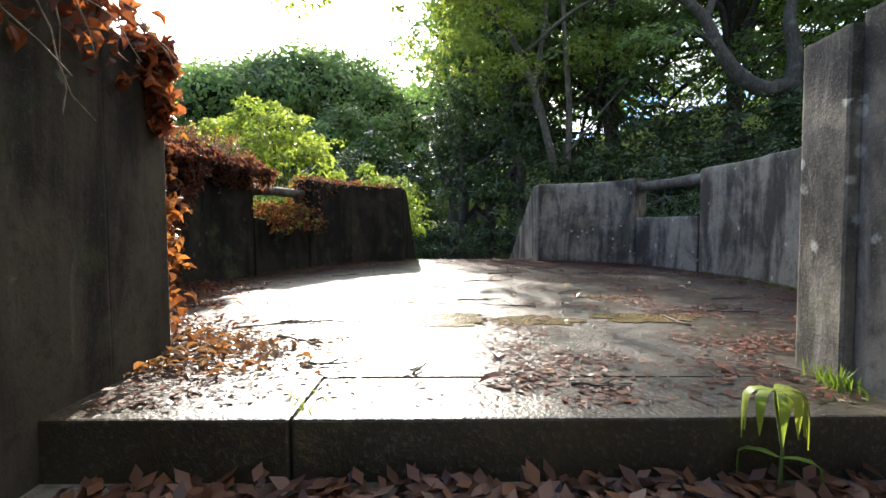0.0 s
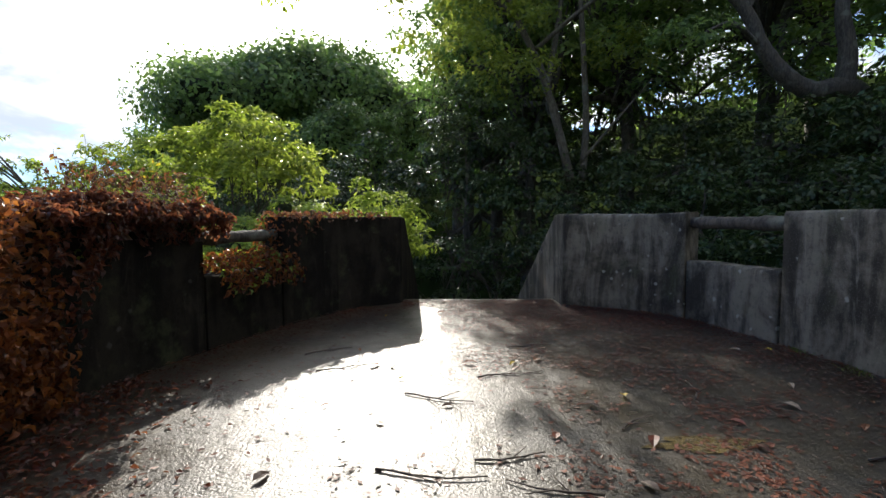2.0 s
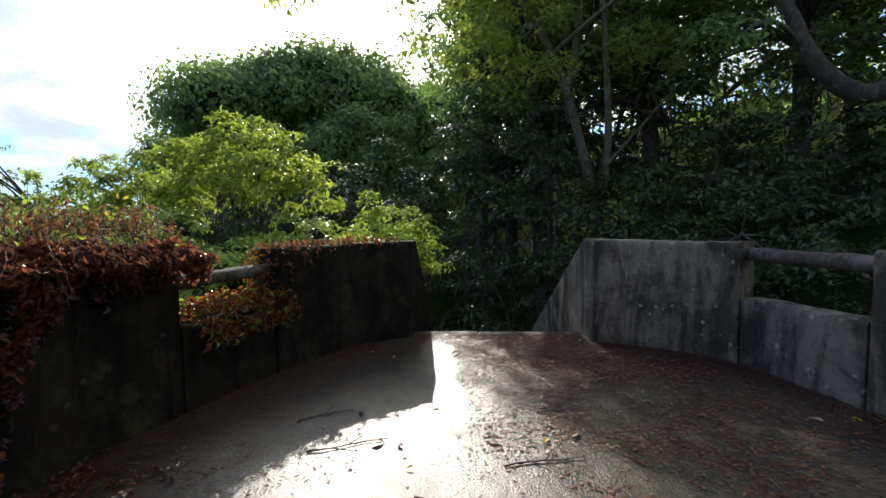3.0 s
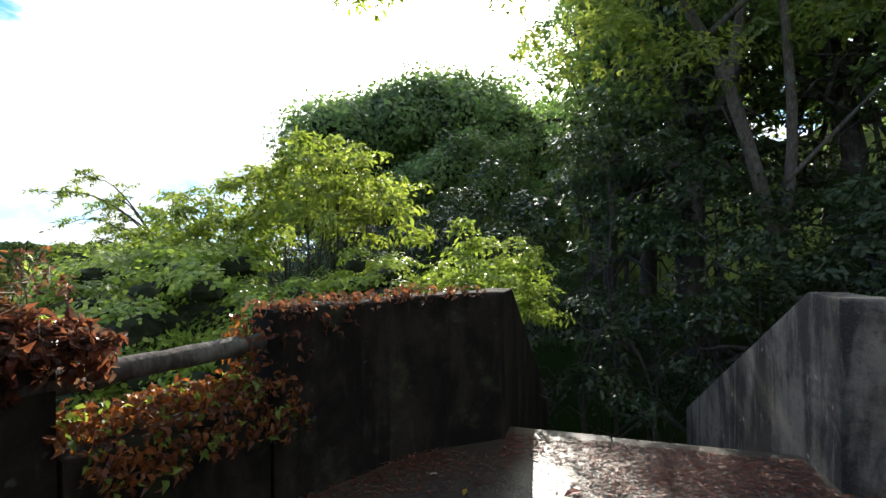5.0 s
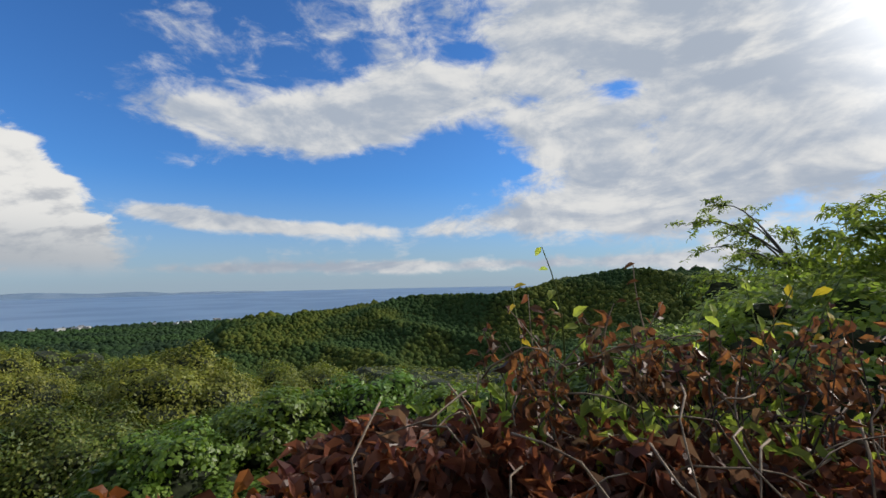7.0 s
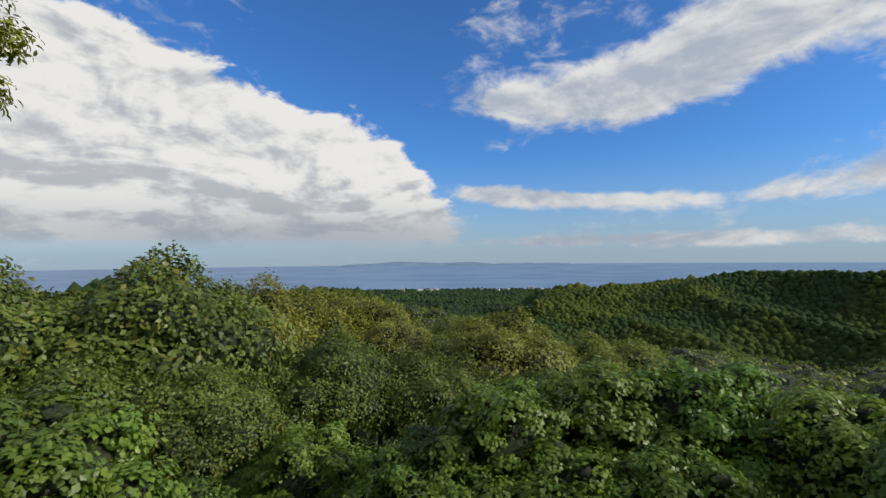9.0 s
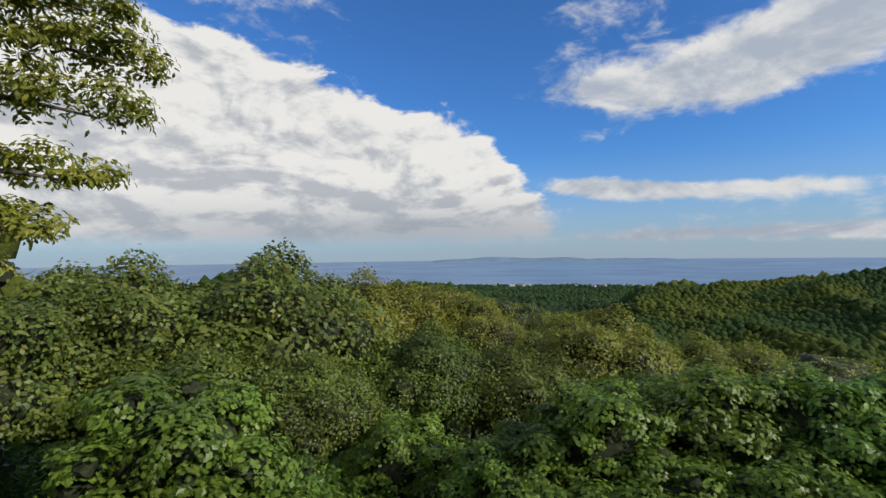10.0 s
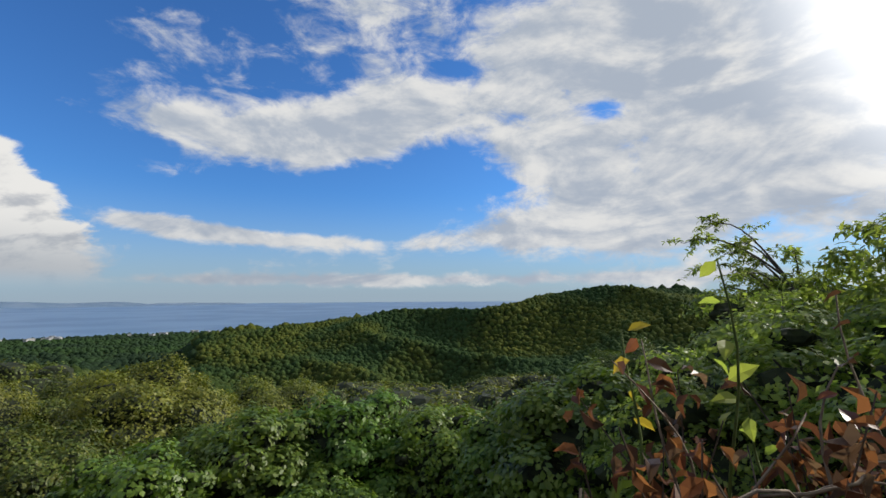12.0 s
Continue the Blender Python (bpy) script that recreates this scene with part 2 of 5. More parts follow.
M_LOG = bark("log_concrete", (0.085, 0.070, 0.056), (0.026, 0.021, 0.017))
M_GROUND = ground_material("hill_ground")
M_FARWOOD = woods_material("far_treetops")
# coastal plain: distance haze put into a darker, bluer treetop colour
M_COASTWOOD = woods_material("hazed_coastal_treetops", (0.014, 0.028, 0.016), (0.024, 0.042, 0.022))
M_SEA = water_material("sea_water")
M_DARKLEAF = leaf_material("evergreen_leaf", [(0.065, 0.110, 0.036), (0.095, 0.150, 0.048), (0.130, 0.190, 0.060), (0.10, 0.145, 0.060)], 0.34, 0.50, 2.2)
# darker evergreen leaf: shade low in the wood put into the shrubs' colour
M_SHADELEAF = leaf_material("shaded_shrub_leaf", [(0.026, 0.044, 0.016), (0.040, 0.064, 0.022), (0.055, 0.082, 0.028), (0.034, 0.050, 0.022)], 0.36, 0.3, 1.6)
M_MIDLEAF = leaf_material("broad_leaf", [(0.042, 0.070, 0.012), (0.066, 0.102, 0.016), (0.10, 0.134, 0.021), (0.122, 0.132, 0.021)], 0.5, 0.25)
M_SUNLEAF = leaf_material("sunlit_canopy_leaf", [(0.085, 0.115, 0.026), (0.12, 0.15, 0.034), (0.16, 0.18, 0.042), (0.07, 0.10, 0.026)], 0.34, 0.55, 2.4)
M_BRIGHTLEAF = leaf_material("young_leaf", [(0.11, 0.16, 0.030), (0.17, 0.23, 0.042), (0.25, 0.30, 0.062), (0.08, 0.125, 0.025)], 0.38, 0.45, 2.0)
M_SHRUBLEAF = leaf_material("shrub_leaf", [(0.065, 0.125, 0.018), (0.10, 0.17, 0.024), (0.145, 0.215, 0.03), (0.06, 0.11, 0.018)], 0.42, 0.3)
M_OLIVELEAF = leaf_material("olive_leaf", [(0.095, 0.114, 0.015), (0.145, 0.160, 0.020), (0.21, 0.205, 0.028), (0.078, 0.098, 0.015)], 0.5, 0.25)
M_DEADLEAF = leaf_material("dead_leaf", [(0.070, 0.025, 0.018), (0.115, 0.042, 0.024), (0.17, 0.066, 0.032), (0.038, 0.018, 0.016), (0.12, 0.072, 0.056)], 0.40, 0.40, 2.4)
M_RUSTLEAF = leaf_material("rust_leaf", [(0.10, 0.030, 0.014), (0.18, 0.058, 0.018), (0.27, 0.10, 0.026), (0.055, 0.020, 0.013), (0.15, 0.062, 0.030)], 0.40, 0.42, 2.0)
M_LITTER = leaf_material("wet_litter", [(0.05, 0.018, 0.010), (0.10, 0.030, 0.015), (0.16, 0.055, 0.026), (0.035, 0.016, 0.010)], 0.5, 0.1)
# near-black green that paints in the shade inside the crowns
M_INNERSHADE = plain("inner_shade_foliage", (0.022, 0.031, 0.009), (0.008, 0.013, 0.004), 9.0, 0.95)
M_YELLOWLEAF = leaf_material("yellow_leaf", [(0.55, 0.40, 0.03), (0.45, 0.38, 0.05), (0.60, 0.33, 0.03)], 0.5, 0.4, 1.3)
M_TWIG = plain("dead_twig", (0.10, 0.075, 0.055), (0.045, 0.033, 0.026), 30)
M_STEM = plain("dry_stem", (0.26, 0.20, 0.14), (0.12, 0.085, 0.06), 30)
M_GREENSTEM = plain("green_stem", (0.12, 0.17, 0.04), (0.08, 0.12, 0.03), 30)


# ---- building helpers ----
RNG = np.random.default_rng(7)


def mesh_of(name, verts, faces, mat, smooth=False):
    me = bpy.data.meshes.new(name)
    me.from_pydata([tuple(v) for v in verts] if not isinstance(verts, np.ndarray) else verts.tolist(), [], faces if not isinstance(faces, np.ndarray) else faces.tolist())
    if mat: me.materials.append(mat)
    if smooth: me.polygons.foreach_set("use_smooth", [True] * len(me.polygons))
    me.update()
    return me


def part(name, me, parent=None, label="", m=None):
    ob = new(name, me)
    if m is not None: ob.matrix_basis = m
    if parent: ob.parent = parent
    return tagged(ob, label)


def bm_mesh(name, bm, mat, smooth=False, bevel=0.0):
    if bevel: bmesh.ops.bevel(bm, geom=[e for e in bm.edges if e.calc_face_angle(0) > 0.6], offset=bevel, segments=2, affect="EDGES", profile=0.6)
    me = bpy.data.meshes.new(name)
    bm.to_mesh(me)
    bm.free()
    me.materials.append(mat)
    if smooth: me.polygons.foreach_set("use_smooth", [True] * len(me.polygons))
    return me


def box_bm(x0, x1, y0, y1, z0, z1):
    bm = bmesh.new()
    bmesh.ops.create_cube(bm, size=1, matrix=Matrix.LocRotScale(((x0 + x1) / 2, (y0 + y1) / 2, (z0 + z1) / 2), None, (x1 - x0, y1 - y0, z1 - z0)))
    return bm


def tube(points, radii, sides=7, rough=0.0, rng=RNG):
    """Verts and faces of a tapered tube along points."""
    pts = [Vector(p) for p in points]
    vs, fs = [], []
    up = Vector((0.31, 0.2, 0.93))
    for i, p in enumerate(pts):
        d = (pts[min(i + 1, len(pts) - 1)] - pts[max(i - 1, 0)]).normalized()
        a = d.cross(up)
        if a.length < 0.05: a = d.cross(Vector((1, 0, 0)))
        a.normalize()
        b = d.cross(a)
        for j in range(sides):
            q = 2 * math.pi * j / sides
            r = radii[i] * (1 + rough * (rng.random() - 0.5))
            vs.append(p + (a * math.cos(q) + b * math.sin(q)) * r)
    for i in range(len(pts) - 1):
        for j in range(sides):
            a, b = i * sides + j, i * sides + (j + 1) % sides
            fs.append((a, b, b + sides, a + sides))
    fs.append(tuple(range(sides - 1, -1, -1)))
    fs.append(tuple(range((len(pts) - 1) * sides, len(pts) * sides)))
    return vs, fs


def join(pieces):
    vs, fs = [], []
    for v, f in pieces:
        n = len(vs)
        vs.extend(v)
        fs.extend(tuple(i + n for i in q) for q in f)
    return vs, fs


def leaf_arrays(pts, out, size, wide=0.5, spread=0.8, droop=0.3, rng=RNG, fine=False, curl=1.0):
    """Folded pointed leaves at pts, turned outwards by chance. Numpy arrays of verts and faces."""
    n = len(pts)
    nrm = out + rng.normal(0, spread * 0.5, (n, 3)) + np.array((0, 0, 0.35))
    nrm /= np.linalg.norm(nrm, axis=1)[:, None] + 1e-9
    d = rng.normal(0, 1, (n, 3)) + out * 0.5
    d[:, 2] -= droop
    d -= nrm * (d * nrm).sum(1)[:, None]
    d /= np.linalg.norm(d, axis=1)[:, None] + 1e-9
    s = np.cross(d, nrm)
    L = (size * rng.uniform(0.65, 1.3, n))[:, None]
    W = L * wide * 0.5
    if not fine:
        v = np.stack([pts, pts + d * L * 0.5 + s * W - nrm * W * 0.25, pts + d * L - nrm * L * 0.12, pts + d * L * 0.5 - s * W - nrm * W * 0.25], 1)
        i = np.arange(n)[:, None] * 4
        f = np.concatenate([i + np.array([[0, 1, 2]]), i + np.array([[0, 2, 3]])], 0)
        return v.reshape(-1, 3), f
    v = np.stack([pts, pts + d * L * 0.3 + s * W * 0.9 + nrm * W * 0.3 * curl, pts + d * L * 0.65 + s * W * 0.75 + nrm * W * 0.2 * curl, pts + d * L * (1.06 - 0.06 * curl) - nrm * L * 0.15 * curl,
                  pts + d * L * 0.65 - s * W * 0.75 + nrm * W * 0.2 * curl, pts + d * L * 0.3 - s * W * 0.9 + nrm * W * 0.3 * curl, pts + d * L * 0.5], 1)
    i = np.arange(n)[:, None] * 7
    f = np.concatenate([i + np.array([q]) for q in ([0, 1, 6], [1, 2, 6], [2, 3, 6], [3, 4, 6], [4, 5, 6], [5, 0, 6])], 0)
    return v.reshape(-1, 3), f


def ball_points(n, centre, radii, rng=RNG, shell=0.45):
    g = rng.normal(0, 1, (n, 3))
    g /= np.linalg.norm(g, axis=1)[:, None]
    r = rng.uniform(shell, 1.0, n) ** 0.6
    return np.array(centre) + g * r[:, None] * np.array(radii), g


def crown_mesh(name, lobes, clumps, per, size, mat, clump_r=0.55, wide=0.5, seed=1, fine=False, droop=0.3, spread=0.8, core=0.0, lump=0.35):
    """A crown of clumps of leaves that sit on the shells of a few lobes (centre, radii)."""
    rng = np.random.default_rng(seed)
    vols = np.array([l[1][0] * l[1][1] + l[1][0] * l[1][2] for l in lobes])
    if core: vols[0] *= 0.25
    allp, allo = [], []
    for (c, r), share in zip(lobes, vols / vols.sum()):
        n = max(3, int(clumps * share))
        cp, g = ball_points(n, c, r, rng, 0.75)
        cp[:, 2] = np.where(g[:, 2] < -0.6, 2 * c[2] - cp[:, 2], cp[:, 2])
        g[:, 2] = np.where(g[:, 2] < -0.6, -g[:, 2], g[:, 2])
        for q, o in zip(cp, g):
            k = int(per * rng.uniform(0.5, 1.5))
            rr = clump_r * rng.uniform(0.55, 1.3)
            lp, lo = ball_points(k, q, (rr, rr, rr * 0.62), rng, 0.55)
            low = lo[:, 2] < -0.2
            lp[low, 2] = 2 * q[2] - lp[low, 2] - rr * 0.15
            lo[low, 2] *= -1
            allp.append(lp), allo.append(lo * (1 - lump) + o * lump * 1.2)
    v, f = leaf_arrays(np.concatenate(allp), np.concatenate(allo), size, wide, spread, droop, rng, fine)
    me = mesh_of(name, v, f, mat)
    if not core: return me
    # uneven dark masses within the leaves: each lobe's inner shade put into their colour
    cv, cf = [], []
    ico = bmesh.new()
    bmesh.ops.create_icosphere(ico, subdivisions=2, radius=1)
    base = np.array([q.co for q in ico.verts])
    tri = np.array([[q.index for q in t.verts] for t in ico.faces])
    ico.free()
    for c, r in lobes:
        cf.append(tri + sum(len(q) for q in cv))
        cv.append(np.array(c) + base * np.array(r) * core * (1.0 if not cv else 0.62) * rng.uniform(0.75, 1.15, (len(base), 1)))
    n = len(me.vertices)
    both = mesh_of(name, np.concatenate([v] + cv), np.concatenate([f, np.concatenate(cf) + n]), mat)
    both.materials.append(M_INNERSHADE)
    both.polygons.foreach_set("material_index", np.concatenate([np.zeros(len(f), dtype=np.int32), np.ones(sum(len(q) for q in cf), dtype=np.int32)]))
    return both


def dome_mesh(name, w, h, leaves, size, mat, seed, tall=0.40, wide=0.6, ragged=0.055):
    """A closed round crown: billowing leafy surface over a dark core that paints in the inner shade, hollows between
    the billows.
    """
    rng = np.random.default_rng(seed)
    way = rng.normal(0, 1, (44, 3))
    way[:, 2] = np.abs(way[:, 2]) * 0.9 - 0.25
    way /= np.linalg.norm(way, axis=1)[:, None]
    grow = rng.uniform(0.72, 1.15, 44)
    radii, centre = np.array((0.5 * w, 0.5 * w, tall * w)), np.array((0, 0, h - tall * w))

    def surface(g):
        near = np.clip(g @ way.T, 0, 1) ** 20 * grow
        best = near.argmax(1)
        return 0.62 + 0.39 * near.max(1), best

    g = rng.normal(0, 1, (leaves, 3))
    g /= np.linalg.norm(g, axis=1)[:, None]
    low = g[:, 2] < -0.5
    g[low, 2] *= -1
    k, best = surface(g)
    out = g * 0.55 + (g - way[best] * 0.80) * 2.2
    out /= np.linalg.norm(out, axis=1)[:, None]
    p = centre + g * (k + np.clip(rng.normal(0, ragged, leaves), -0.10, 3 * ragged))[:, None] * radii
    v, f = leaf_arrays(p, out, size, wide, 1.0, 0.35, rng)
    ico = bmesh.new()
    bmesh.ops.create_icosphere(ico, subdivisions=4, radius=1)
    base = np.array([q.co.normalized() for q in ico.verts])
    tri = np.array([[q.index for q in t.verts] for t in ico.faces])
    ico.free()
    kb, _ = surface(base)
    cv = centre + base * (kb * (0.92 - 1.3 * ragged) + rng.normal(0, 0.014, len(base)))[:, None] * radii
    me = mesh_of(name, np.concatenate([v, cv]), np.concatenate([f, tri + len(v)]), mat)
    me.materials.append(M_INNERSHADE)
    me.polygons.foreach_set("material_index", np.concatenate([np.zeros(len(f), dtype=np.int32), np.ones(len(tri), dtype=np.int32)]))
    return me


def dome_kind(w, h, seed, mat, leaves, size, tall=0.40, ragged=0.04):
    lb = lobes_dome(w, h, 10, seed)
    return trunk_mesh("trunk", 0.028 * h, h * 0.8, (0, 0), [(tuple(0.7 * q for q in c), r) for c, r in lb[1:7]], M_BARK, seed), dome_mesh("crown", w, h, leaves, size, mat, seed, tall, ragged=ragged)


def trunk_mesh(name, base_r, height, lean, lobes, mat, seed=1, forks=None):
    """A bent trunk that forks into a limb for each lobe."""
    rng = np.random.default_rng(seed)
    fork_z = height * 0.38
    pieces = []
    mid = Vector((lean[0] * 0.4 + rng.normal(0, 0.1), lean[1] * 0.4, fork_z))
    pieces.append(tube([(0, 0, -0.6), (0, 0, 0.1), mid * 0.5 + Vector((rng.normal(0, 0.08), rng.normal(0, 0.08), 0)), mid], [base_r * 1.5, base_r * 1.15, base_r * 0.9, base_r * 0.75], 8, 0.15, rng))
    for c, r in lobes:
        c = Vector(c)
        start = mid + Vector((0, 0, -0.1 * height * rng.random()))
        m1 = start.lerp(c, 0.45) + Vector((rng.normal(0, 0.25), rng.normal(0, 0.25), 0.1 * height * rng.random()))
        pieces.append(tube([start, m1, c], [base_r * 0.5, base_r * 0.33, base_r * 0.14], 6, 0.1, rng))
        for _ in range(4):
            e = c + Vector((rng.normal(0, r[0] * 0.5), rng.normal(0, r[1] * 0.5), rng.normal(0.1, r[2] * 0.5)))
            s2 = m1.lerp(c, 0.3 + 0.6 * rng.random())
            pieces.append(tube([s2, s2.lerp(e, 0.5) + Vector((0, 0, 0.15)), e], [base_r * 0.17, base_r * 0.11, base_r * 0.04], 5, 0, rng))
    v, f = join(pieces)
    return mesh_of(name, v, f, mat, True)


def tree(name, at, trunk, crown, label, category="tree", group=""):
    e = new(name)
    e.location = at
    tagged(e, label, category, group)
    part("trunk", trunk, e)
    part("crown", crown, e)
    return e


# ---- the lie of the land ----
def lerp_table(x, table):
    return float(np.interp(x, [a for a, b in table], [b for a, b in table]))


def smooth(x, a, b):
    t = min(1.0, max(0.0, (x - a) / (b - a)))
    return t * t * (3 - 2 * t)


FALL = [(0, -0.5), (3.5, -0.7), (6, -2.0), (10, -4.2), (20, -9.0), (40, -15), (80, -22), (120, -29), (160, -37), (220, -46), (300, -52.5), (500, -58), (950, -60.2), (1000, -64), (5000, -70)]
RISE = [(0, -0.5), (3.2, -0.4), (5, 0.1), (9, 1.4), (20, 4.0), (40, 10), (80, 16), (150, 18), (400, 0), (900, -62), (5000, -75)]
AHEAD = [(0, -0.5), (4, -0.9), (6, -1.8), (9, -2.4), (14, -1.6), (22, 1.0), (40, 7), (80, 13), (150, 14), (400, 0), (900, -62), (5000, -75)]
CREST = [(20, -10), (45, 7), (53, 10.5), (61, 7), (77, -7), (95, -21), (107, -29), (110, -52), (113, -60)]
SPUR = [(108, -48), (114, -35), (118, -27), (121, -23), (124, -19), (128, -13.5), (134, -12), (150, -11), (175, -10)]


def land(x, y):
    dx, dy = x - 0.4, y - 4.3
    r = math.hypot(dx, dy)
    az = math.degrees(math.atan2(-dx, dy))
    left = smooth(az, 22, 48) * (1 - smooth(az, 165, 179))
    ahead = smooth(az, -35, -5) * (1 - smooth(az, 22, 48))
    right = max(0.0, 1 - left - ahead)
    z = left * lerp_table(r, FALL) + ahead * lerp_table(r, AHEAD) + right * lerp_table(r, RISE)
    if 15 < az < 113: z = max(z, z + (lerp_table(az, CREST) - 3.5 - z) * math.exp(-((r - 410) / 105) ** 2) * smooth(r, 60, 240))
    if 108 < az < 179: z = max(z, z + (lerp_table(az, SPUR) - 4 - z) * math.exp(-((r - 230) / 80) ** 2) * smooth(r, 45, 150))
    rough = noise.noise(Vector((x * 0.02, y * 0.02, 0))) * min(4.0, r * 0.02) + noise.noise(Vector((x * 0.15, y * 0.15, 3))) * min(0.5, r * 0.02)
    z += rough * (1 if r < 600 else 0.3)
    if left > 0 and 90 < r < 700: z += 17.0 * left * smooth(r, 110, 230) * (1 - smooth(r, 400, 640)) * (0.30 - abs(noise.noise(Vector((x * 0.011, y * 0.011, 9)))) * 1.5)
    if abs(x - 0.1) < 1.6 and y < 1.6: z = -1.6
    if r < 3.3: z = min(z, -0.45)
    return z


def build_ground():
    rings = [0.0] + list(np.geomspace(1.0, 4900, 190))
    az = np.linspace(-180, 180, 301)[:-1]
    vs, fs = [(0.4, 4.3, -0.5)], []
    for r in rings[1:]:
        for a in az:
            x, y = 0.4 - r * math.sin(radians(a)), 4.3 + r * math.cos(radians(a))
            vs.append((x, y, land(x, y)))
    n = len(az)
    for j in range(n): fs.append((0, 1 + j, 1 + (j + 1) % n))
    for i in range(len(rings) - 2):
        for j in range(n):
            a, b = 1 + i * n + j, 1 + i * n + (j + 1) % n
            fs.append((a, a + n, b + n, b))
    tagged(part("ground", mesh_of("ground", vs, fs, M_GROUND, True)), "dark green overgrown hillside falling to the coast", "ground", kind="structure")
    sea = [(0.4 - r * math.sin(radians(a)), 4.3 + r * math.cos(radians(a)), -61.0) for a in range(60, 201, 5) for r in (700, 4950)]
    tagged(part("water", mesh_of("water", sea, [(2 * i, 2 * i + 1, 2 * i + 3, 2 * i + 2) for i in range(28)], M_SEA)), "calm blue sea bay below the hills", "sea", kind="structure")


build_ground()

# ---- the concrete platform ----
TOP = 1.17
RIGHT = [(1.46, 7.10), (2.10, 6.82), (2.62, 6.28), (2.88, 5.26), (2.97, 4.5), (2.86, 3.6), (2.45, 2.75), (1.85, 2.1), (1.32, 1.72)]
LEFT = [(-0.62, 7.40), (-1.20, 6.92), (-1.72, 6.05), (-2.08, 5.1), (-2.27, 4.4), (-2.32, 3.75), (-2.14, 3.1), (-1.80, 2.5), (-1.45, 2.16), (-1.18, 1.98)]


def resample(pts, step=0.12):
    """A smooth curve through pts."""
    p = [Vector(q) for q in pts]
    out = []
    for i in range(len(p) - 1):
        a, b, c, d = p[max(i - 1, 0)], p[i], p[i + 1], p[min(i + 2, len(p) - 1)]
        n = max(2, int((c - b).length / step))
        for j in range(n):
            t = j / n
            out.append(0.5 * ((2 * b) + (c - a) * t + (2 * a - 5 * b + 4 * c - d) * t * t + (3 * b - a - 3 * c + d) * t ** 3))
    return out + [p[-1]]


def wall_run(name, pts, z0, z1, thick, side, mat, label, seed=0, step=0.1):
    """An upright wall along a plan line, thickness outwards (side +1: to the right of the line's way). Its top is slightly uneven."""
    line = resample(pts, step)
    n = len(line)
    vs, fs = [], []
    for i, p in enumerate(line):
        d = (line[min(i + 1, n - 1)] - line[max(i - 1, 0)]).normalized()
        o = Vector((d.y, -d.x)) * side
        w = 0.008 * noise.noise(Vector((p.x * 1.5, p.y * 1.5, seed + 0.5)))
        zt = z1 + 0.014 * noise.noise(Vector((p.x * 2, p.y * 2, seed))) + 0.008 * noise.noise(Vector((p.x * 9, p.y * 9, seed)))
        q = p + o * thick
        b = 0.018 + 0.010 * abs(noise.noise(Vector((p.x * 7, p.y * 7, seed + 3))))
        prof = [(p, z0), (p + o * w, z0 + 0.06), (p + o * w, zt - b - 0.05), (p + o * w, zt - b), (p + o * (b * 0.8 + w), zt), (p + o * (b + 0.04), zt), (q - o * (b + 0.03), zt), (q - o * b, zt), (q, zt - b), (q, zt - b - 0.05), (q, z0)]
        m = len(prof)
        vs.extend((v.x, v.y, z) for v, z in prof)
    for i in range(n - 1):
        for j in range(m):
            a, b = i * m + j, i * m + (j + 1) % m
            fs.append((a, b, b + m, a + m) if side < 0 else (a, a + m, b + m, b))
    fs.append(tuple(range(m)) if side > 0 else tuple(range(m - 1, -1, -1)))
    e = tuple((n - 1) * m + j for j in range(m))
    fs.append(e[::-1] if side > 0 else e)
    me = mesh_of(name, vs, fs, mat, True)
    for q in (-1, -2): me.polygons[q].use_smooth = False
    return tagged(part(name, me), label, "wall", kind="structure")


def cut(pts, y_hi, y_lo):
    """The part of a plan line between two y values."""
    line = [p for p in resample(pts, 0.02) if y_lo <= p.y <= y_hi]
    picked = line[::8]
    if len(picked) > 1 and (picked[-1] - line[-1]).length < 0.09: picked.pop()
    return [tuple(p) for p in picked] + [tuple(line[-1])]


LABEL_R, LABEL_L = "grey weathered concrete parapet with dark streaks and lichen", "damp concrete parapet, shade painted in near-black, overgrown with dead vines"
T = 0.24
wall_run("wall_1", cut(RIGHT, 9, 6.32), -0.7, TOP, T, -1, M_WALL, LABEL_R, 1)
wall_run("wall_2", cut(RIGHT, 6.32, 5.26), -0.7, 0.64, T, -1, M_WALL, LABEL_R, 2)
wall_run("wall_3", cut(RIGHT, 5.26, 3.66), -0.7, TOP, T, -1, M_WALL, LABEL_R, 3)
wall_run("wall_15", cut(RIGHT, 3.66, 2.80), -0.7, 0.64, T, -1, M_WALL, LABEL_R, 9)
wall_run("wall_16", cut(RIGHT, 2.80, 0), -0.7, TOP, T, -1, M_WALL, LABEL_R, 10)
wall_run("wall_4", cut(LEFT, 9, 6.02), -0.7, TOP - 0.02, T, 1, M_SHADEDAMPWALL, LABEL_L, 4)
wall_run("wall_5", cut(LEFT, 6.02, 5.12), -0.7, 0.64, T, 1, M_SHADEDAMPWALL, LABEL_L, 5)
wall_run("wall_6", cut(LEFT, 5.12, 3.75), -0.7, TOP, T, 1, M_SHADEDAMPWALL, LABEL_L, 6)
wall_run("wall_13", cut(LEFT, 3.75, 2.95), -0.7, 0.64, T, 1, M_SHADEDAMPWALL, LABEL_L, 7)
wall_run("wall_14", cut(LEFT, 2.95, 0), -0.7, TOP, T, 1, M_SHADEDAMPWALL, LABEL_L, 8)


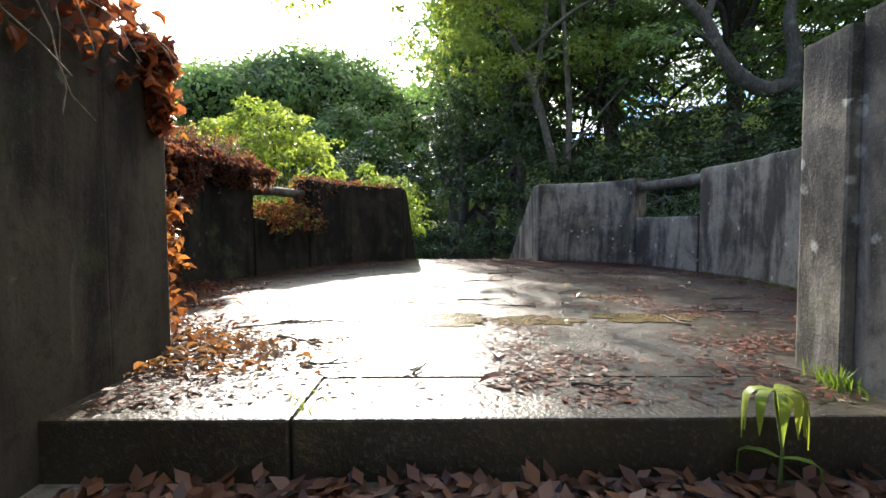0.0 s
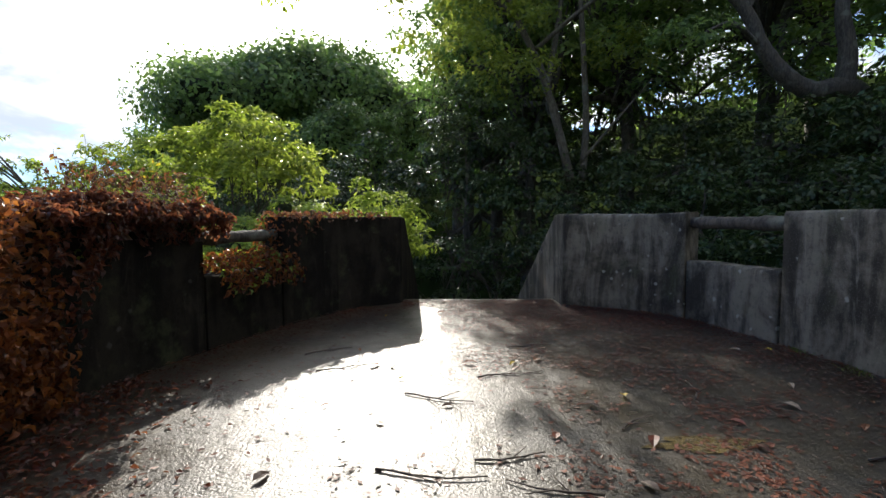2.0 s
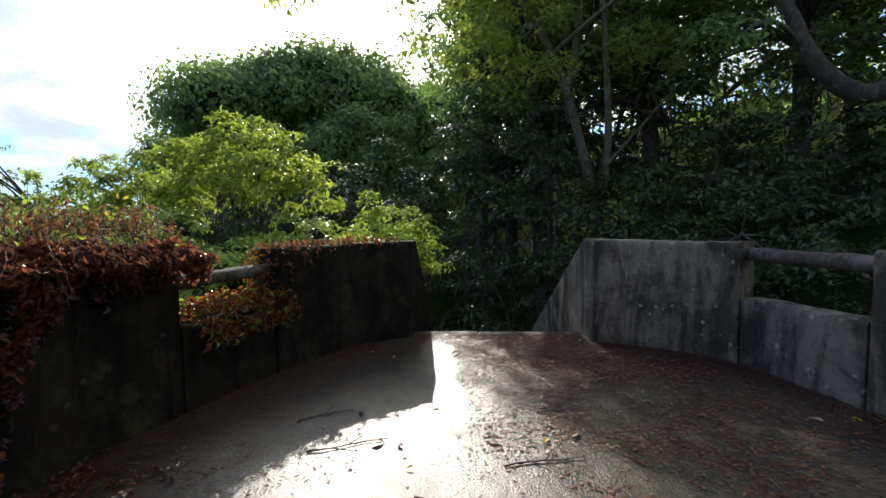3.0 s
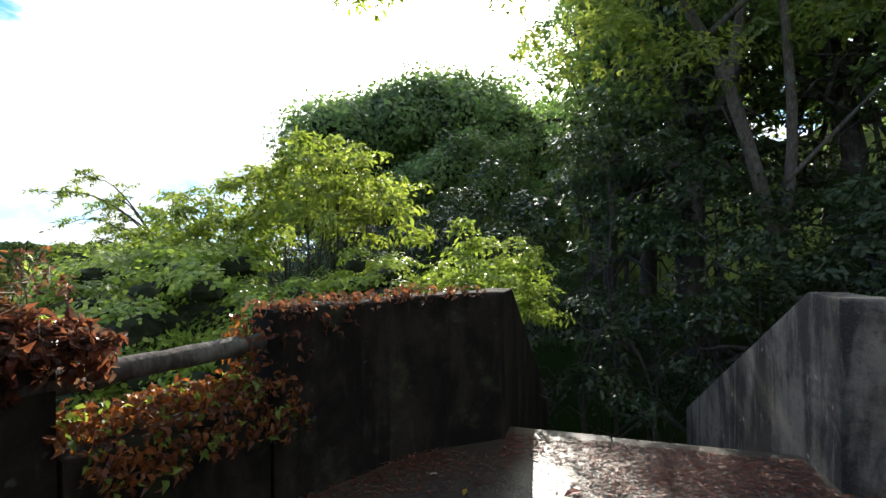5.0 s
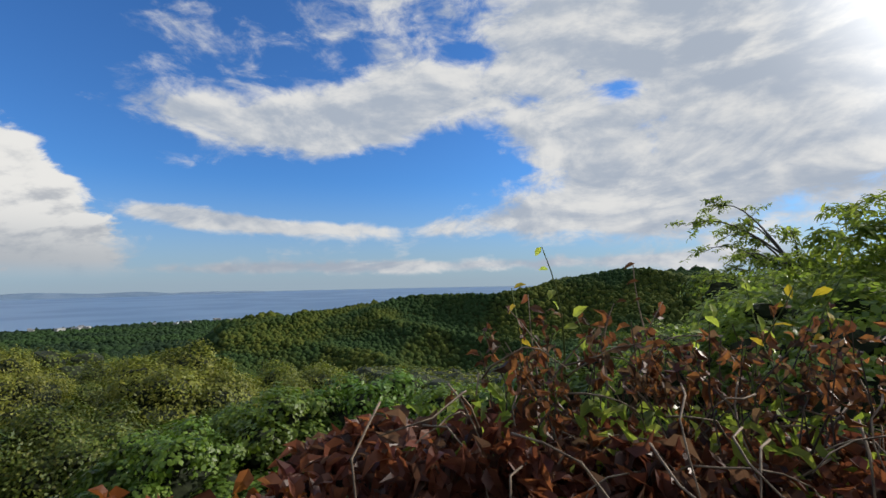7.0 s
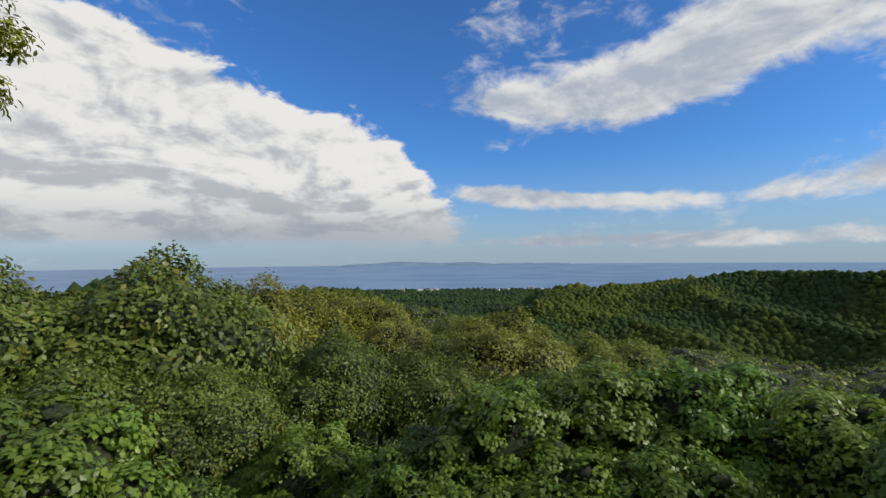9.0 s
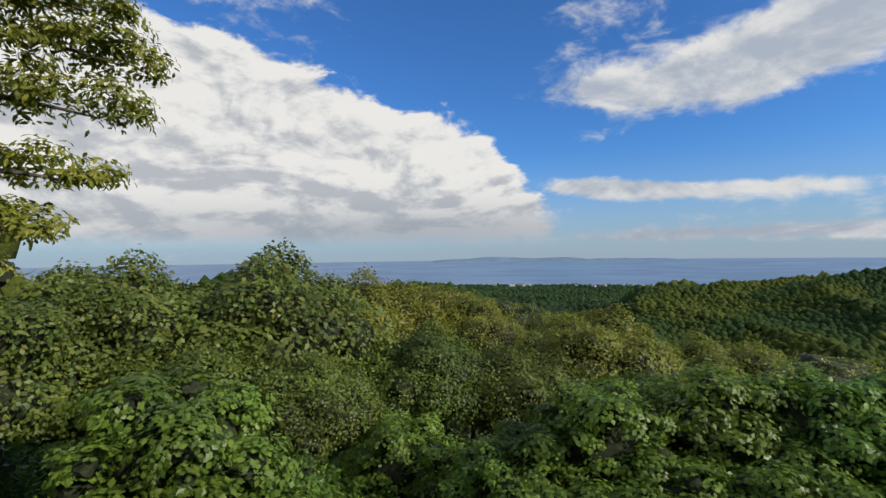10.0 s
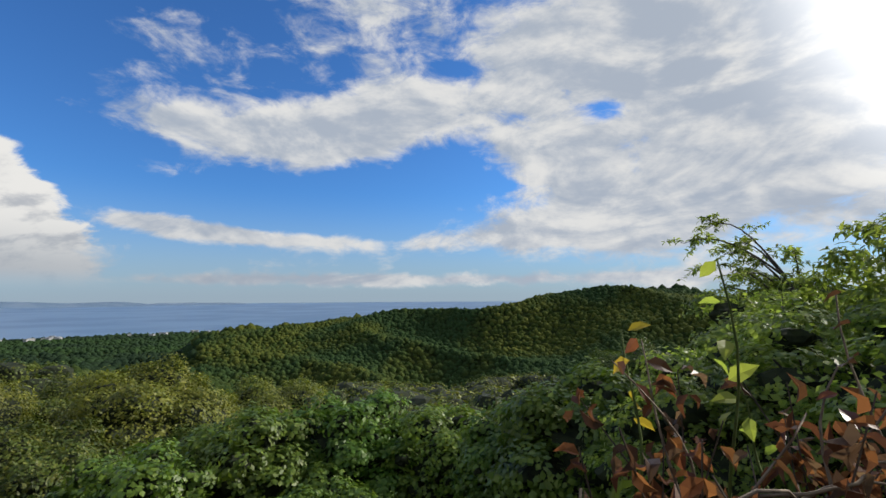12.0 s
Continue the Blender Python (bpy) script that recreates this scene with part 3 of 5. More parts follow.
def log_rail(a, b, r):
    a, b = Vector(a), Vector(b)
    pts = [a.lerp(b, i / 12) for i in range(13)]
    rng = np.random.default_rng(3)
    v, f = tube(pts, [r * (1 + 0.05 * rng.normal()) for _ in pts], 14, 0.06, rng)
    tagged(part("log_rail", mesh_of("log_rail", v, f, M_LOG, True)), "grey imitation-log concrete rail across the parapet gap", "rail", "parapet rails")


log_rail((2.70, 6.45, 1.06), (2.98, 5.16, 1.06), 0.065)
log_rail((2.98, 3.74, 1.06), (2.60, 2.72, 1.06), 0.065)
log_rail((-1.82, 6.12, 0.965), (-2.17, 5.0, 0.965), 0.058)


def build_floor():
    """The slab: its outline follows the parapets, with a straight front edge above the step."""
    out = [(p.x, p.y) for p in resample(RIGHT, 0.2)][::-1]
    out = [(-1.12, 1.64), (1.30, 1.60)] + out + [(1.46, 7.40), (-0.62, 7.43)] + [(p.x, p.y) for p in resample(LEFT, 0.2)]
    bm = bmesh.new()
    low = [bm.verts.new((x, y, -0.28)) for x, y in out]
    bm.faces.new(low[::-1])
    top = [bm.verts.new((x, y, 0.0)) for x, y in out]
    bm.faces.new(top)
    for i in range(len(out)):
        j = (i + 1) % len(out)
        bm.faces.new((low[i], low[j], top[j], top[i]))
    bmesh.ops.recalc_face_normals(bm, faces=bm.faces)
    tagged(part("floor", bm_mesh("floor", bm, M_FLOOR)), "wet worn concrete platform slab strewn with leaves", "floor", kind="structure")


build_floor()


def edge_block(x0, x1, y0, y1, name="edge_block"):
    """A block of the slab's rim, laid with open joints."""
    ob = part(name, bm_mesh(name, box_bm(x0, x1, y0, y1, -0.28, 0.003), M_FLOOR, bevel=0.009))
    return tagged(ob, "wet concrete rim block at the slab's edge", "kerb", "rim blocks", "structure")


edge_block(-1.12, -0.425, 1.25, 1.632)
edge_block(-0.418, 1.32, 1.25, 1.596)
edge_block(-0.62, 0.18, 7.437, 7.65)
edge_block(0.187, 1.45, 7.405, 7.63)


def build_stairs():
    """Six risers up to the slab, between two side walls, and the flight down beyond."""
    e = tagged(new("entry_stairs"), "damp concrete steps covered in dead leaves", "stairs")
    e.location = (0.09, 1.24, 0)
    for i in range(6):
        part("step", bm_mesh("step", box_bm(-1.24, 1.24, -0.30 * (i + 1), -0.30 * i + 0.02, -1.5, -0.175 * (i + 1)), M_WALL, bevel=0.012), e)
    part("landing", bm_mesh("landing", box_bm(-1.24, 1.24, -5.0, -1.80, -1.6, -1.05), M_WALL), e)
    x = tagged(new("exit_stairs"), "dark shaded concrete steps leading down", "stairs")
    x.location = (0.42, 7.64, 0)
    for i in range(9):
        part("step", bm_mesh("step", box_bm(-1.02, 1.02, 0.30 * i, 0.30 * (i + 1) + 0.02, -2.6, -0.175 * (i + 1)), M_WALL, bevel=0.012), x)


build_stairs()


def side_wall(name, pts, prof, label, mat=M_WALL):
    """A straight wall whose top runs along prof: (share of length, z)."""
    (ax, ay), (bx, by), thick = pts
    d = Vector((bx - ax, by - ay))
    o = Vector((d.y, -d.x)).normalized() * thick
    bm = bmesh.new()
    rows = []
    for s, z in prof:
        p = Vector((ax, ay)) + d * s
        rows.append([bm.verts.new((p.x, p.y, -2.4)), bm.verts.new((p.x, p.y, z)), bm.verts.new((p.x + o.x, p.y + o.y, z)), bm.verts.new((p.x + o.x, p.y + o.y, -2.4))])
    for a, b in zip(rows, rows[1:]):
        for j in range(4): bm.faces.new((a[j], a[(j + 1) % 4], b[(j + 1) % 4], b[j]))
    bm.faces.new(rows[0]), bm.faces.new(rows[-1])
    bmesh.ops.recalc_face_normals(bm, faces=bm.faces)
    tagged(part(name, bm_mesh(name, bm, mat, bevel=0.015)), label, "wall", kind="structure")


side_wall("wall_7", ((1.46, 7.11), (1.40, 11.2), 0.24), [(0, TOP), (0.10, TOP), (1, -0.85)], "grey concrete cheek wall sloping down the steps")
side_wall("wall_8", ((-0.62, 7.41), (-0.56, 11.2), -0.24), [(0, TOP - 0.02), (0.119, TOP - 0.03), (1, -0.85)], "concrete cheek wall with painted-in shade sloping down the steps", M_SHADEDAMPWALL)
side_wall("wall_9", ((-1.12, 1.56), (-1.02, -3.0), 0.30), [(0, 1.25), (1, 1.25)], "brown concrete wall beside the entry steps, shade painted in", M_ENTRYWALL)
side_wall("wall_10", ((-1.165, 1.975), (-1.13, 1.56), 0.22), [(0, 1.22), (1, 1.22)], "narrow concrete pilaster at the wall's end, shade painted in", M_ENTRYWALL)
side_wall("wall_11", ((1.33, 1.50), (1.24, -3.0), -0.30), [(0, 1.20), (1, 1.20)], "rough grey concrete wall beside the entry steps")
side_wall("wall_12", ((1.31, 1.72), (1.30, 1.50), -0.24), [(0, 1.17), (1, 1.17)], "narrow concrete pilaster with a cracked joint")

# ---- trees and bushes ----
def lobes_round(w, h, n, seed, base=0.45):
    rng = np.random.default_rng(seed)
    out = []
    for i in range(n):
        a = 2 * math.pi * (i + rng.random() * 0.6) / n
        q = 0.0 if i == 0 else rng.uniform(0.35, 0.62) * w
        z = h * (1 - base * (q / (0.62 * w)) * rng.uniform(0.5, 1.0)) - 0.2 * w
        s = rng.uniform(0.20, 0.32) * w
        out.append(((q * math.cos(a), q * math.sin(a), z), (s, s, s * rng.uniform(0.6, 0.8))))
    return out


def lobes_dome(w, h, n, seed):
    """Lobes over a closed dome; the first is the dome's inside."""
    rng = np.random.default_rng(seed)
    cz = h - 0.42 * w
    out = [((0, 0, cz), (0.36 * w, 0.36 * w, 0.30 * w))]
    for i in range(n):
        z = 1 - 1.55 * (i + 0.5) / n
        q = math.sqrt(1 - z * z)
        a = i * 2.39996 + rng.normal(0, 0.25)
        k = rng.uniform(0.29, 0.43) * w
        sz = rng.uniform(0.085, 0.165) * w
        out.append(((k * q * math.cos(a), k * q * math.sin(a), cz + 0.82 * k * z), (sz, sz, sz * 0.7)))
    return out


def lobes_full(w, h, n, seed):
    """Lobes from near the ground to the top."""
    rng = np.random.default_rng(seed)
    out = []
    for i in range(n):
        t = (i + 0.5) / n
        z = h * (0.14 + 0.74 * t)
        q = w * 0.36 * math.sqrt(max(0.05, 1 - t * t * 0.9)) * rng.uniform(0.3, 1.1)
        a = i * 2.4 + rng.normal(0, 0.3)
        sz = w * rng.uniform(0.17, 0.26)
        out.append(((q * math.cos(a), q * math.sin(a), z), (sz, sz, sz * rng.uniform(0.55, 0.8))))
    return out


def lobes_spires(w, h, n, seed):
    """Leafy shoots that rise to different heights."""
    rng = np.random.default_rng(seed)
    out = []
    for i in range(n):
        t = math.sqrt((i + 0.4) / n)
        a = i * 2.4 + rng.normal(0, 0.25)
        z = h * (0.80 - 0.42 * t * t) * rng.uniform(0.82, 1.08)
        sz = w * rng.uniform(0.065, 0.12)
        out.append(((t * 0.46 * w * math.cos(a), t * 0.46 * w * math.sin(a), z), (sz, sz, sz * rng.uniform(1.1, 1.9))))
        if i % 2: out.append(((t * 0.40 * w * math.cos(a), t * 0.40 * w * math.sin(a), z * 0.6), (sz * 1.4, sz * 1.4, sz)))
    return out


def make_kind(w, h, n, seed, mat, clumps, per, size, clump_r, bark_mat=None, base=0.45, fine=False, wide=0.5, r=None, lean=(0, 0), full=False, dome=False, spires=False):
    lb = lobes_spires(w, h, n, seed) if spires else lobes_full(w, h, n, seed) if full else lobes_dome(w, h, n, seed) if dome else lobes_round(w, h, n, seed, base)
    return (trunk_mesh("trunk", r or 0.028 * h, h, lean, lb[1:9] if dome else lb, bark_mat or M_BARK, seed), crown_mesh("crown", lb, clumps, per, size, mat, clump_r, wide, seed, fine, core=0.88 if dome else 0.0, lump=0.62 if dome else 0.4, spread=0.55 if dome else 0.8))


K_DARK = [make_kind(7.5, 10, 20, 11 + i, M_DARKLEAF, 470, 28, 0.22, 0.62, full=True) for i in range(3)]
K_BACK = [make_kind(7.5, 10, 16, 18, M_DARKLEAF, 300, 12, 0.45, 0.8, full=True)]
K_DARKDOME = [dome_kind(8, 9, 71 + i, M_DARKLEAF, 17000, 0.23, 0.36, 0.10) for i in range(2)]
K_MID = [dome_kind(8, 9, 21 + i, M_MIDLEAF, 20000, 0.155) for i in range(2)]
K_OLIVE = [dome_kind(8, 9, 31 + i, M_OLIVELEAF, 20000, 0.15, 0.46) for i in range(2)]
K_BUSH = [make_kind(3.6, 2.6, 22, 41 + i, M_BRIGHTLEAF, 330, 20, 0.155, 0.24, fine=True, wide=0.40, spires=True) for i in range(2)]
K_SHRUB = [make_kind(3.6, 2.8, 24, 51 + i, M_SHRUBLEAF, 340, 34, 0.12, 0.30, wide=0.72, dome=True) for i in range(2)]
K_CLIMBER = [make_kind(3.6, 2.8, 26, 81 + i, M_BRIGHTLEAF, 360, 42, 0.078, 0.26, wide=0.75, dome=True) for i in range(2)]
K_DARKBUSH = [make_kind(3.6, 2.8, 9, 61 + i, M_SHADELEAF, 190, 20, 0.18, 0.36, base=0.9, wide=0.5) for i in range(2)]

made = {}


def extent(me):
    co = np.empty(len(me.vertices) * 3, dtype=np.float32)
    me.vertices.foreach_get("co", co)
    co = co.reshape(-1, 3)
    return float(np.percentile(co[:, 2], 99.7)), float(np.percentile(np.abs(co[:, 0]), 99))


def plant(kinds, name, label, x, y, top, height, width, turn=0.0, i=0, category="tree", group=""):
    """A tree of that kind at x, y, whose crown tops out at height top; the first is built, the others are copies."""
    trunk, crown = kinds[i % len(kinds)]
    zs, hw = extent(crown)
    g = land(x, y)
    sw = width / (2 * hw)
    lift = (top - g) / sw - zs
    key = (name, crown.name)
    m = Matrix.Translation((x, y, g)) @ Matrix.Rotation(radians(turn), 4, "Z") @ Matrix.Scale(sw, 4)
    if key not in made:
        ob = made[key] = tree(name, (0, 0, 0), trunk, crown, label, category, group)
        ob.matrix_basis = m
    else:
        ob = tagged(copy_thing(made[key], m @ Matrix.Scale(1 / made[key].scale[0], 4)), label, category, group)
    for c in ob.children:
        c.matrix_basis = Matrix.Translation((0, 0, lift)) if c.name.startswith("crown") else Matrix.Diagonal((1, 1, max(0.3, (zs + lift) / zs), 1))
    return ob


def polar(az, d, eye=(-2.0, 3.6)):
    return eye[0] - d * math.sin(radians(az)), eye[1] + d * math.cos(radians(az))


# the dark wood ahead and on the bank
for i, (x, y, top, w) in enumerate([(0.9, 21, 12.5, 6.2), (2.8, 17, 12, 6.5), (6.0, 17, 12.5, 7), (9.2, 15, 12, 7), (1.9, 19.5, 11.5, 6),
                                    (12.5, 11.5, 12, 7), (12, 16.5, 14, 8), (13.5, 6, 11, 7), (17, 12, 15, 9), (7.5, 21, 14, 8), (3.5, 22, 14, 8), (10.5, 8.5, 7.5, 5), (0.6, 25, 10, 7)]):
    plant(K_DARK, "evergreen_tree", "tall dark evergreen broadleaf tree in dense wood", x, y, top, 0, w, i * 77, i, group="dark wood")
# trees out of view behind the entry, added to cut the sky light
for i, (x, y, top, w) in enumerate([(5.5, -4, 11, 6), (2.5, -8, 12, 7), (0.9, -5, 11, 5.5)]):
    plant(K_BACK, "shade_tree", "unseen evergreen tree added to block sky light", x, y, top, 0, w, i * 77, i, group="dark wood")
for i, (x, y, top, w) in enumerate([(-12.2, 29.5, 11.3, 10.5), (-7.8, 32, 12.6, 11), (-3.6, 32, 10.4, 9.5), (-17.5, 35, 8.4, 11), (-5.6, 26, 7.0, 7.5)]):
    plant(K_DARKDOME, "round_evergreen", "round-crowned dark evergreen tree behind the bushes", x, y, top, 0, w, i * 77, i, group="dark wood")
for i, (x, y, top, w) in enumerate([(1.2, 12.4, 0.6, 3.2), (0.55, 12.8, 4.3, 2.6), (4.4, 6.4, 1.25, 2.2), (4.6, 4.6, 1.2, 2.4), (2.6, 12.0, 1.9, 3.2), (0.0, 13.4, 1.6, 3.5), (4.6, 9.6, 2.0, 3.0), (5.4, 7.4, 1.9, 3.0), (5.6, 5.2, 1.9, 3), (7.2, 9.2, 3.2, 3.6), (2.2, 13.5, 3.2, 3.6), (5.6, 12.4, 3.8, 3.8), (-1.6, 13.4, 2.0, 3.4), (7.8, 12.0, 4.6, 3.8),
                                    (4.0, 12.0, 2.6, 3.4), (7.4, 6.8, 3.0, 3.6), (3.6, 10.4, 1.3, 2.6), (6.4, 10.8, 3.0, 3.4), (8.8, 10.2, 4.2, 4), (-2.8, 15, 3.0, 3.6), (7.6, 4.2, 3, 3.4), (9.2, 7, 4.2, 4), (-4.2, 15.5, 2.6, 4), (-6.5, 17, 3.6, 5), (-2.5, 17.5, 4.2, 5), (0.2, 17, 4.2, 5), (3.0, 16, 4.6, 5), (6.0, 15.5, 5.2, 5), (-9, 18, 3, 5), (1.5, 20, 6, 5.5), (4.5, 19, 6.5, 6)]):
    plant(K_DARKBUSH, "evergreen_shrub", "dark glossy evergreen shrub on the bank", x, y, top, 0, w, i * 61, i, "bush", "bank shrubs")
# sunlit bushes beyond the parapet
for i, (x, y, top, w) in enumerate([(-3.9, 10.4, 3.3, 3.2), (-1.4, 10.2, 1.9, 2.4), (-6.3, 10.6, 2.7, 3.0)]):
    plant(K_BUSH, "sunlit_bush", "bright yellow-green leafy bush behind the parapet", x, y, top, 0, w, i * 50, i, "bush", "sunlit bushes")
for i, (x, y, top, w) in enumerate([(-5.0, 8.4, 1.6, 3.0), (-3.3, 8.3, 1.15, 2.6), (-7.2, 9.4, 1.4, 3.2), (-6.0, 7.4, 0.9, 2.6), (-8.6, 11, 1.7, 3.4), (-2.6, 9.2, 1.5, 2.2)]):
    plant(K_CLIMBER, "climber_heap", "bright green creeper heaped over a shrub behind the parapet", x, y, top, 0, w, i * 43, i, "bush", "creeper heaps")
# large-leaved shrubs below the platform
for i, (az, d, el, w) in enumerate([(112, 12, -15, 3.6), (101, 13.5, -12.5, 3.8), (90, 14, -11.5, 4), (78, 13, -13, 3.6), (122, 12, -21, 3.2), (160, 11, -12, 4), (150, 13, -22, 3.5), (68, 11, -11, 3.5), (135, 15, -19, 3.6), (60, 9, -8, 3.5), (118, 10, -25, 3.4), (104, 10.5, -22, 3.6), (92, 11, -20, 3.4), (146, 10, -27, 3.2)]):
    x, y = polar(az, d)
    plant(K_SHRUB, "broadleaf_shrub", "green large-leaved shrub on the slope below", x, y, 1.6 + d * math.tan(radians(el)), 0, w, i * 43, i, "bush", "slope shrubs")
# trees on the slope
for i, (az, d, el, w, kind) in enumerate([(152, 24, 0.9, 12.5, 0), (165, 25, 0.0, 11, 0), (140, 28, -1.9, 9.5, 1), (133, 33, -3.4, 8, 1), (126.5, 31, -4.8, 6.8, 1), (111, 28, -6.3, 8.5, 1), (118, 36, -7.4, 7, 0), (100, 33, -8.8, 9, 1),
                                          (176, 22, -0.3, 9, 0), (120, 23, -11, 7, 0), (133, 23, -8.5, 7, 0), (147, 18, -11, 6, 0), (92, 46, -12.5, 8, 0), (158, 19, -8, 7, 0), (58, 40, -5, 8, 0), (106, 24, -13, 6, 0)]):
    x, y = polar(az, d)
    plant(K_OLIVE if kind else K_MID, "olive_crowned_tree" if kind else "green_tree", "round-crowned olive-green tree on the slope" if kind else "broad green tree on the slope below", x, y, 1.6 + d * math.tan(radians(el)), 0, w, i * 71, i, group="slope trees")


def spread_out(az0, az1, d0, d1, gap, rng):
    """Places over a sector of the land, about gap apart, none in step with another."""
    out = []
    n = int(d1 / gap) + 1
    for i in range(-n, n + 1):
        for j in range(-n, n + 1):
            x, y = (i + (j % 2) * 0.5 + rng.uniform(-0.33, 0.33)) * gap, (j * 0.87 + rng.uniform(-0.33, 0.33)) * gap
            d, az = math.hypot(x, y), math.degrees(math.atan2(-x, y))
            if d0 < d < d1 and az0 < az < az1: out.append((x - 2.0, y + 3.6, d, az))
    return out


def leafy_crown(x, y, z, r, billows, leaves, size, rng):
    """Leaf places over one billowing crown."""
    way = rng.normal(0, 1, (billows, 3)) + np.array((0, 0, 0.3))
    way /= np.linalg.norm(way, axis=1)[:, None]
    g = rng.normal(0, 1, (leaves, 3))
    g[:, 2] = np.abs(g[:, 2]) - 0.25
    g /= np.linalg.norm(g, axis=1)[:, None]
    near = np.clip(g @ way.T, 0, 1) ** 14
    out = g * 0.6 + (g - way[near.argmax(1)] * 0.8) * 1.8
    return np.array((x, y, z)) + g * ((0.74 + 0.3 * near.max(1)) * rng.uniform(0.92, 1.06, leaves))[:, None] * np.array((r, r, 0.78 * r)), out, np.full(leaves, size)


def far_woods():
    """Crowns of the woods on the hills: leafy ones nearer by, rounded lumpy tops further off."""
    rng = np.random.default_rng(5)
    ico = bmesh.new()
    bmesh.ops.create_icosphere(ico, subdivisions=2, radius=1)
    ball, skin = np.array([q.co for q in ico.verts]), np.array([[q.index for q in t.verts] for t in ico.faces])
    ico.free()
    for name, (az0, az1, d0, d1, gap), (r0, r1), (billows, leaves, size), label in (
            ("near_woods", (36, 178, 42, 105, 6.4), (2.8, 5.0), (16, 320, 0.44), "mixed green treetops on the slope below"),
            ("valley_woods", (40, 142, 105, 215, 8.0), (3.6, 7.2), (14, 190, 0.92), "round green and olive treetops down in the valley")):
        bag, inner, inner_f = ([], []), [], []
        for x, y, d, az in spread_out(az0, az1, d0, d1, gap, rng):
            r = rng.uniform(r0, r1)
            kind = 1 if noise.noise(Vector((x * 0.03, y * 0.03, 4))) + rng.normal(0, 0.25) > 0.02 else 0
            z = land(x, y) + 0.5 * r
            bag[kind].append(leafy_crown(x, y, z, r, billows, leaves, size, rng))
            # a dark ball in each crown, coloured as its inner shade
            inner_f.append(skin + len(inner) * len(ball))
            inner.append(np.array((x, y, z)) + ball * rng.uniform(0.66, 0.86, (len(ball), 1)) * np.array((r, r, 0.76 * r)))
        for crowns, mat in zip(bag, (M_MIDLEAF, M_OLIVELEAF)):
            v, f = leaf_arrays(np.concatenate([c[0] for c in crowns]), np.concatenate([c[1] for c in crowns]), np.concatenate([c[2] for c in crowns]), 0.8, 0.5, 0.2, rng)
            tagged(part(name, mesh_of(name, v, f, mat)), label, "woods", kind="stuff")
        tagged(part("inner_woods", mesh_of("inner_woods", np.concatenate(inner), np.concatenate(inner_f), M_INNERSHADE)), "near-black masses painted as shade inside the treetops below", "woods", kind="stuff")
    ico = bmesh.new()
    bmesh.ops.create_icosphere(ico, subdivisions=1, radius=1)
    bmesh.ops.delete(ico, geom=[q for q in ico.verts if q.co.z < -0.7], context="VERTS")
    base, tri = np.array([q.co for q in ico.verts]), np.array([[q.index for q in t.verts] for t in ico.faces])
    ico.free()
    for name, mat, label, bands in (("far_woods", M_FARWOOD, "dense green woods over the distant hills", ((36, 114, 205, 440, 3.5), (36, 108, 440, 560, 8.0), (112, 150, 105, 290, 3.6), (150, 178, 105, 290, 9.0))),
                                    ("coastal_woods", M_COASTWOOD, "woods over the coastal plain, haze painted in dark blue-green", ((108, 135, 290, 620, 7.0), (88, 132, 620, 930, 8.5)))):
        dv, df, n0 = [], [], 0
        for az0, az1, d0, d1, gap in bands:
            for x, y, d, az in spread_out(az0, az1, d0, d1, gap, rng):
                z = land(x, y)
                if z < -61.5: continue
                r = gap * rng.uniform(0.48, 0.92) * (0.6 if d > 560 else 1)
                # a few swellings per crown
                way = rng.normal(0, 1, (5, 3))
                way /= np.linalg.norm(way, axis=1)[:, None]
                k = 0.78 + 0.34 * np.max(np.clip(base @ way.T, 0, 1) ** 5, axis=1) + rng.normal(0, 0.12, len(base))
                dv.append(base * k[:, None] * np.array((r, r, r * rng.uniform(0.8, 1.1))) + np.array((x, y, z + 0.05 * r)))
                df.append(tri + n0)
                n0 += len(base)
        tagged(part(name, mesh_of(name, np.concatenate(dv), np.concatenate(df), mat, True)), label, "woods", kind="stuff")


far_woods()


def undergrowth(d0, d1, clumps, size, seed):
    """Low ferns and grass between the shrubs on the slope."""
    rng = np.random.default_rng(seed)
    pts, out = [], []
    for _ in range(clumps):
        x, y = polar(rng.uniform(48, 178), d0 * (d1 / d0) ** rng.random())
        z, r, h = land(x, y), size * rng.uniform(1.0, 2.3), size * rng.uniform(1.2, 5.0)
        n = int(rng.integers(8, 20))
        g = rng.normal(0, 1, (n, 3)) * np.array((r, r, 0.0)) * 0.6
        g[:, 2] = h * rng.random(n)
        pts.append(g + np.array((x, y, z))), out.append(rng.normal(0, 0.6, (n, 3)) + np.array((0, 0, 0.7)))
    v, f = leaf_arrays(np.concatenate(pts), np.concatenate(out), size, 0.36, 0.8, 0.2, rng)
    tagged(part("undergrowth", mesh_of("undergrowth", v, f, M_SHRUBLEAF)), "bright green ferns and grass on the slope", "undergrowth", kind="stuff")


undergrowth(3.2, 24, 2400, 0.26, 19)
undergrowth(22, 50, 2600, 0.55, 20)


# ---- single trees ----
def stem_mesh(name, lines, mat, sides=8):
    return mesh_of(name, *join([tube([tuple(p) for p in resample3(l)], list(np.linspace(r0, r1, len(resample3(l)))), sides, 0.12) for l, r0, r1 in lines]), mat, True)


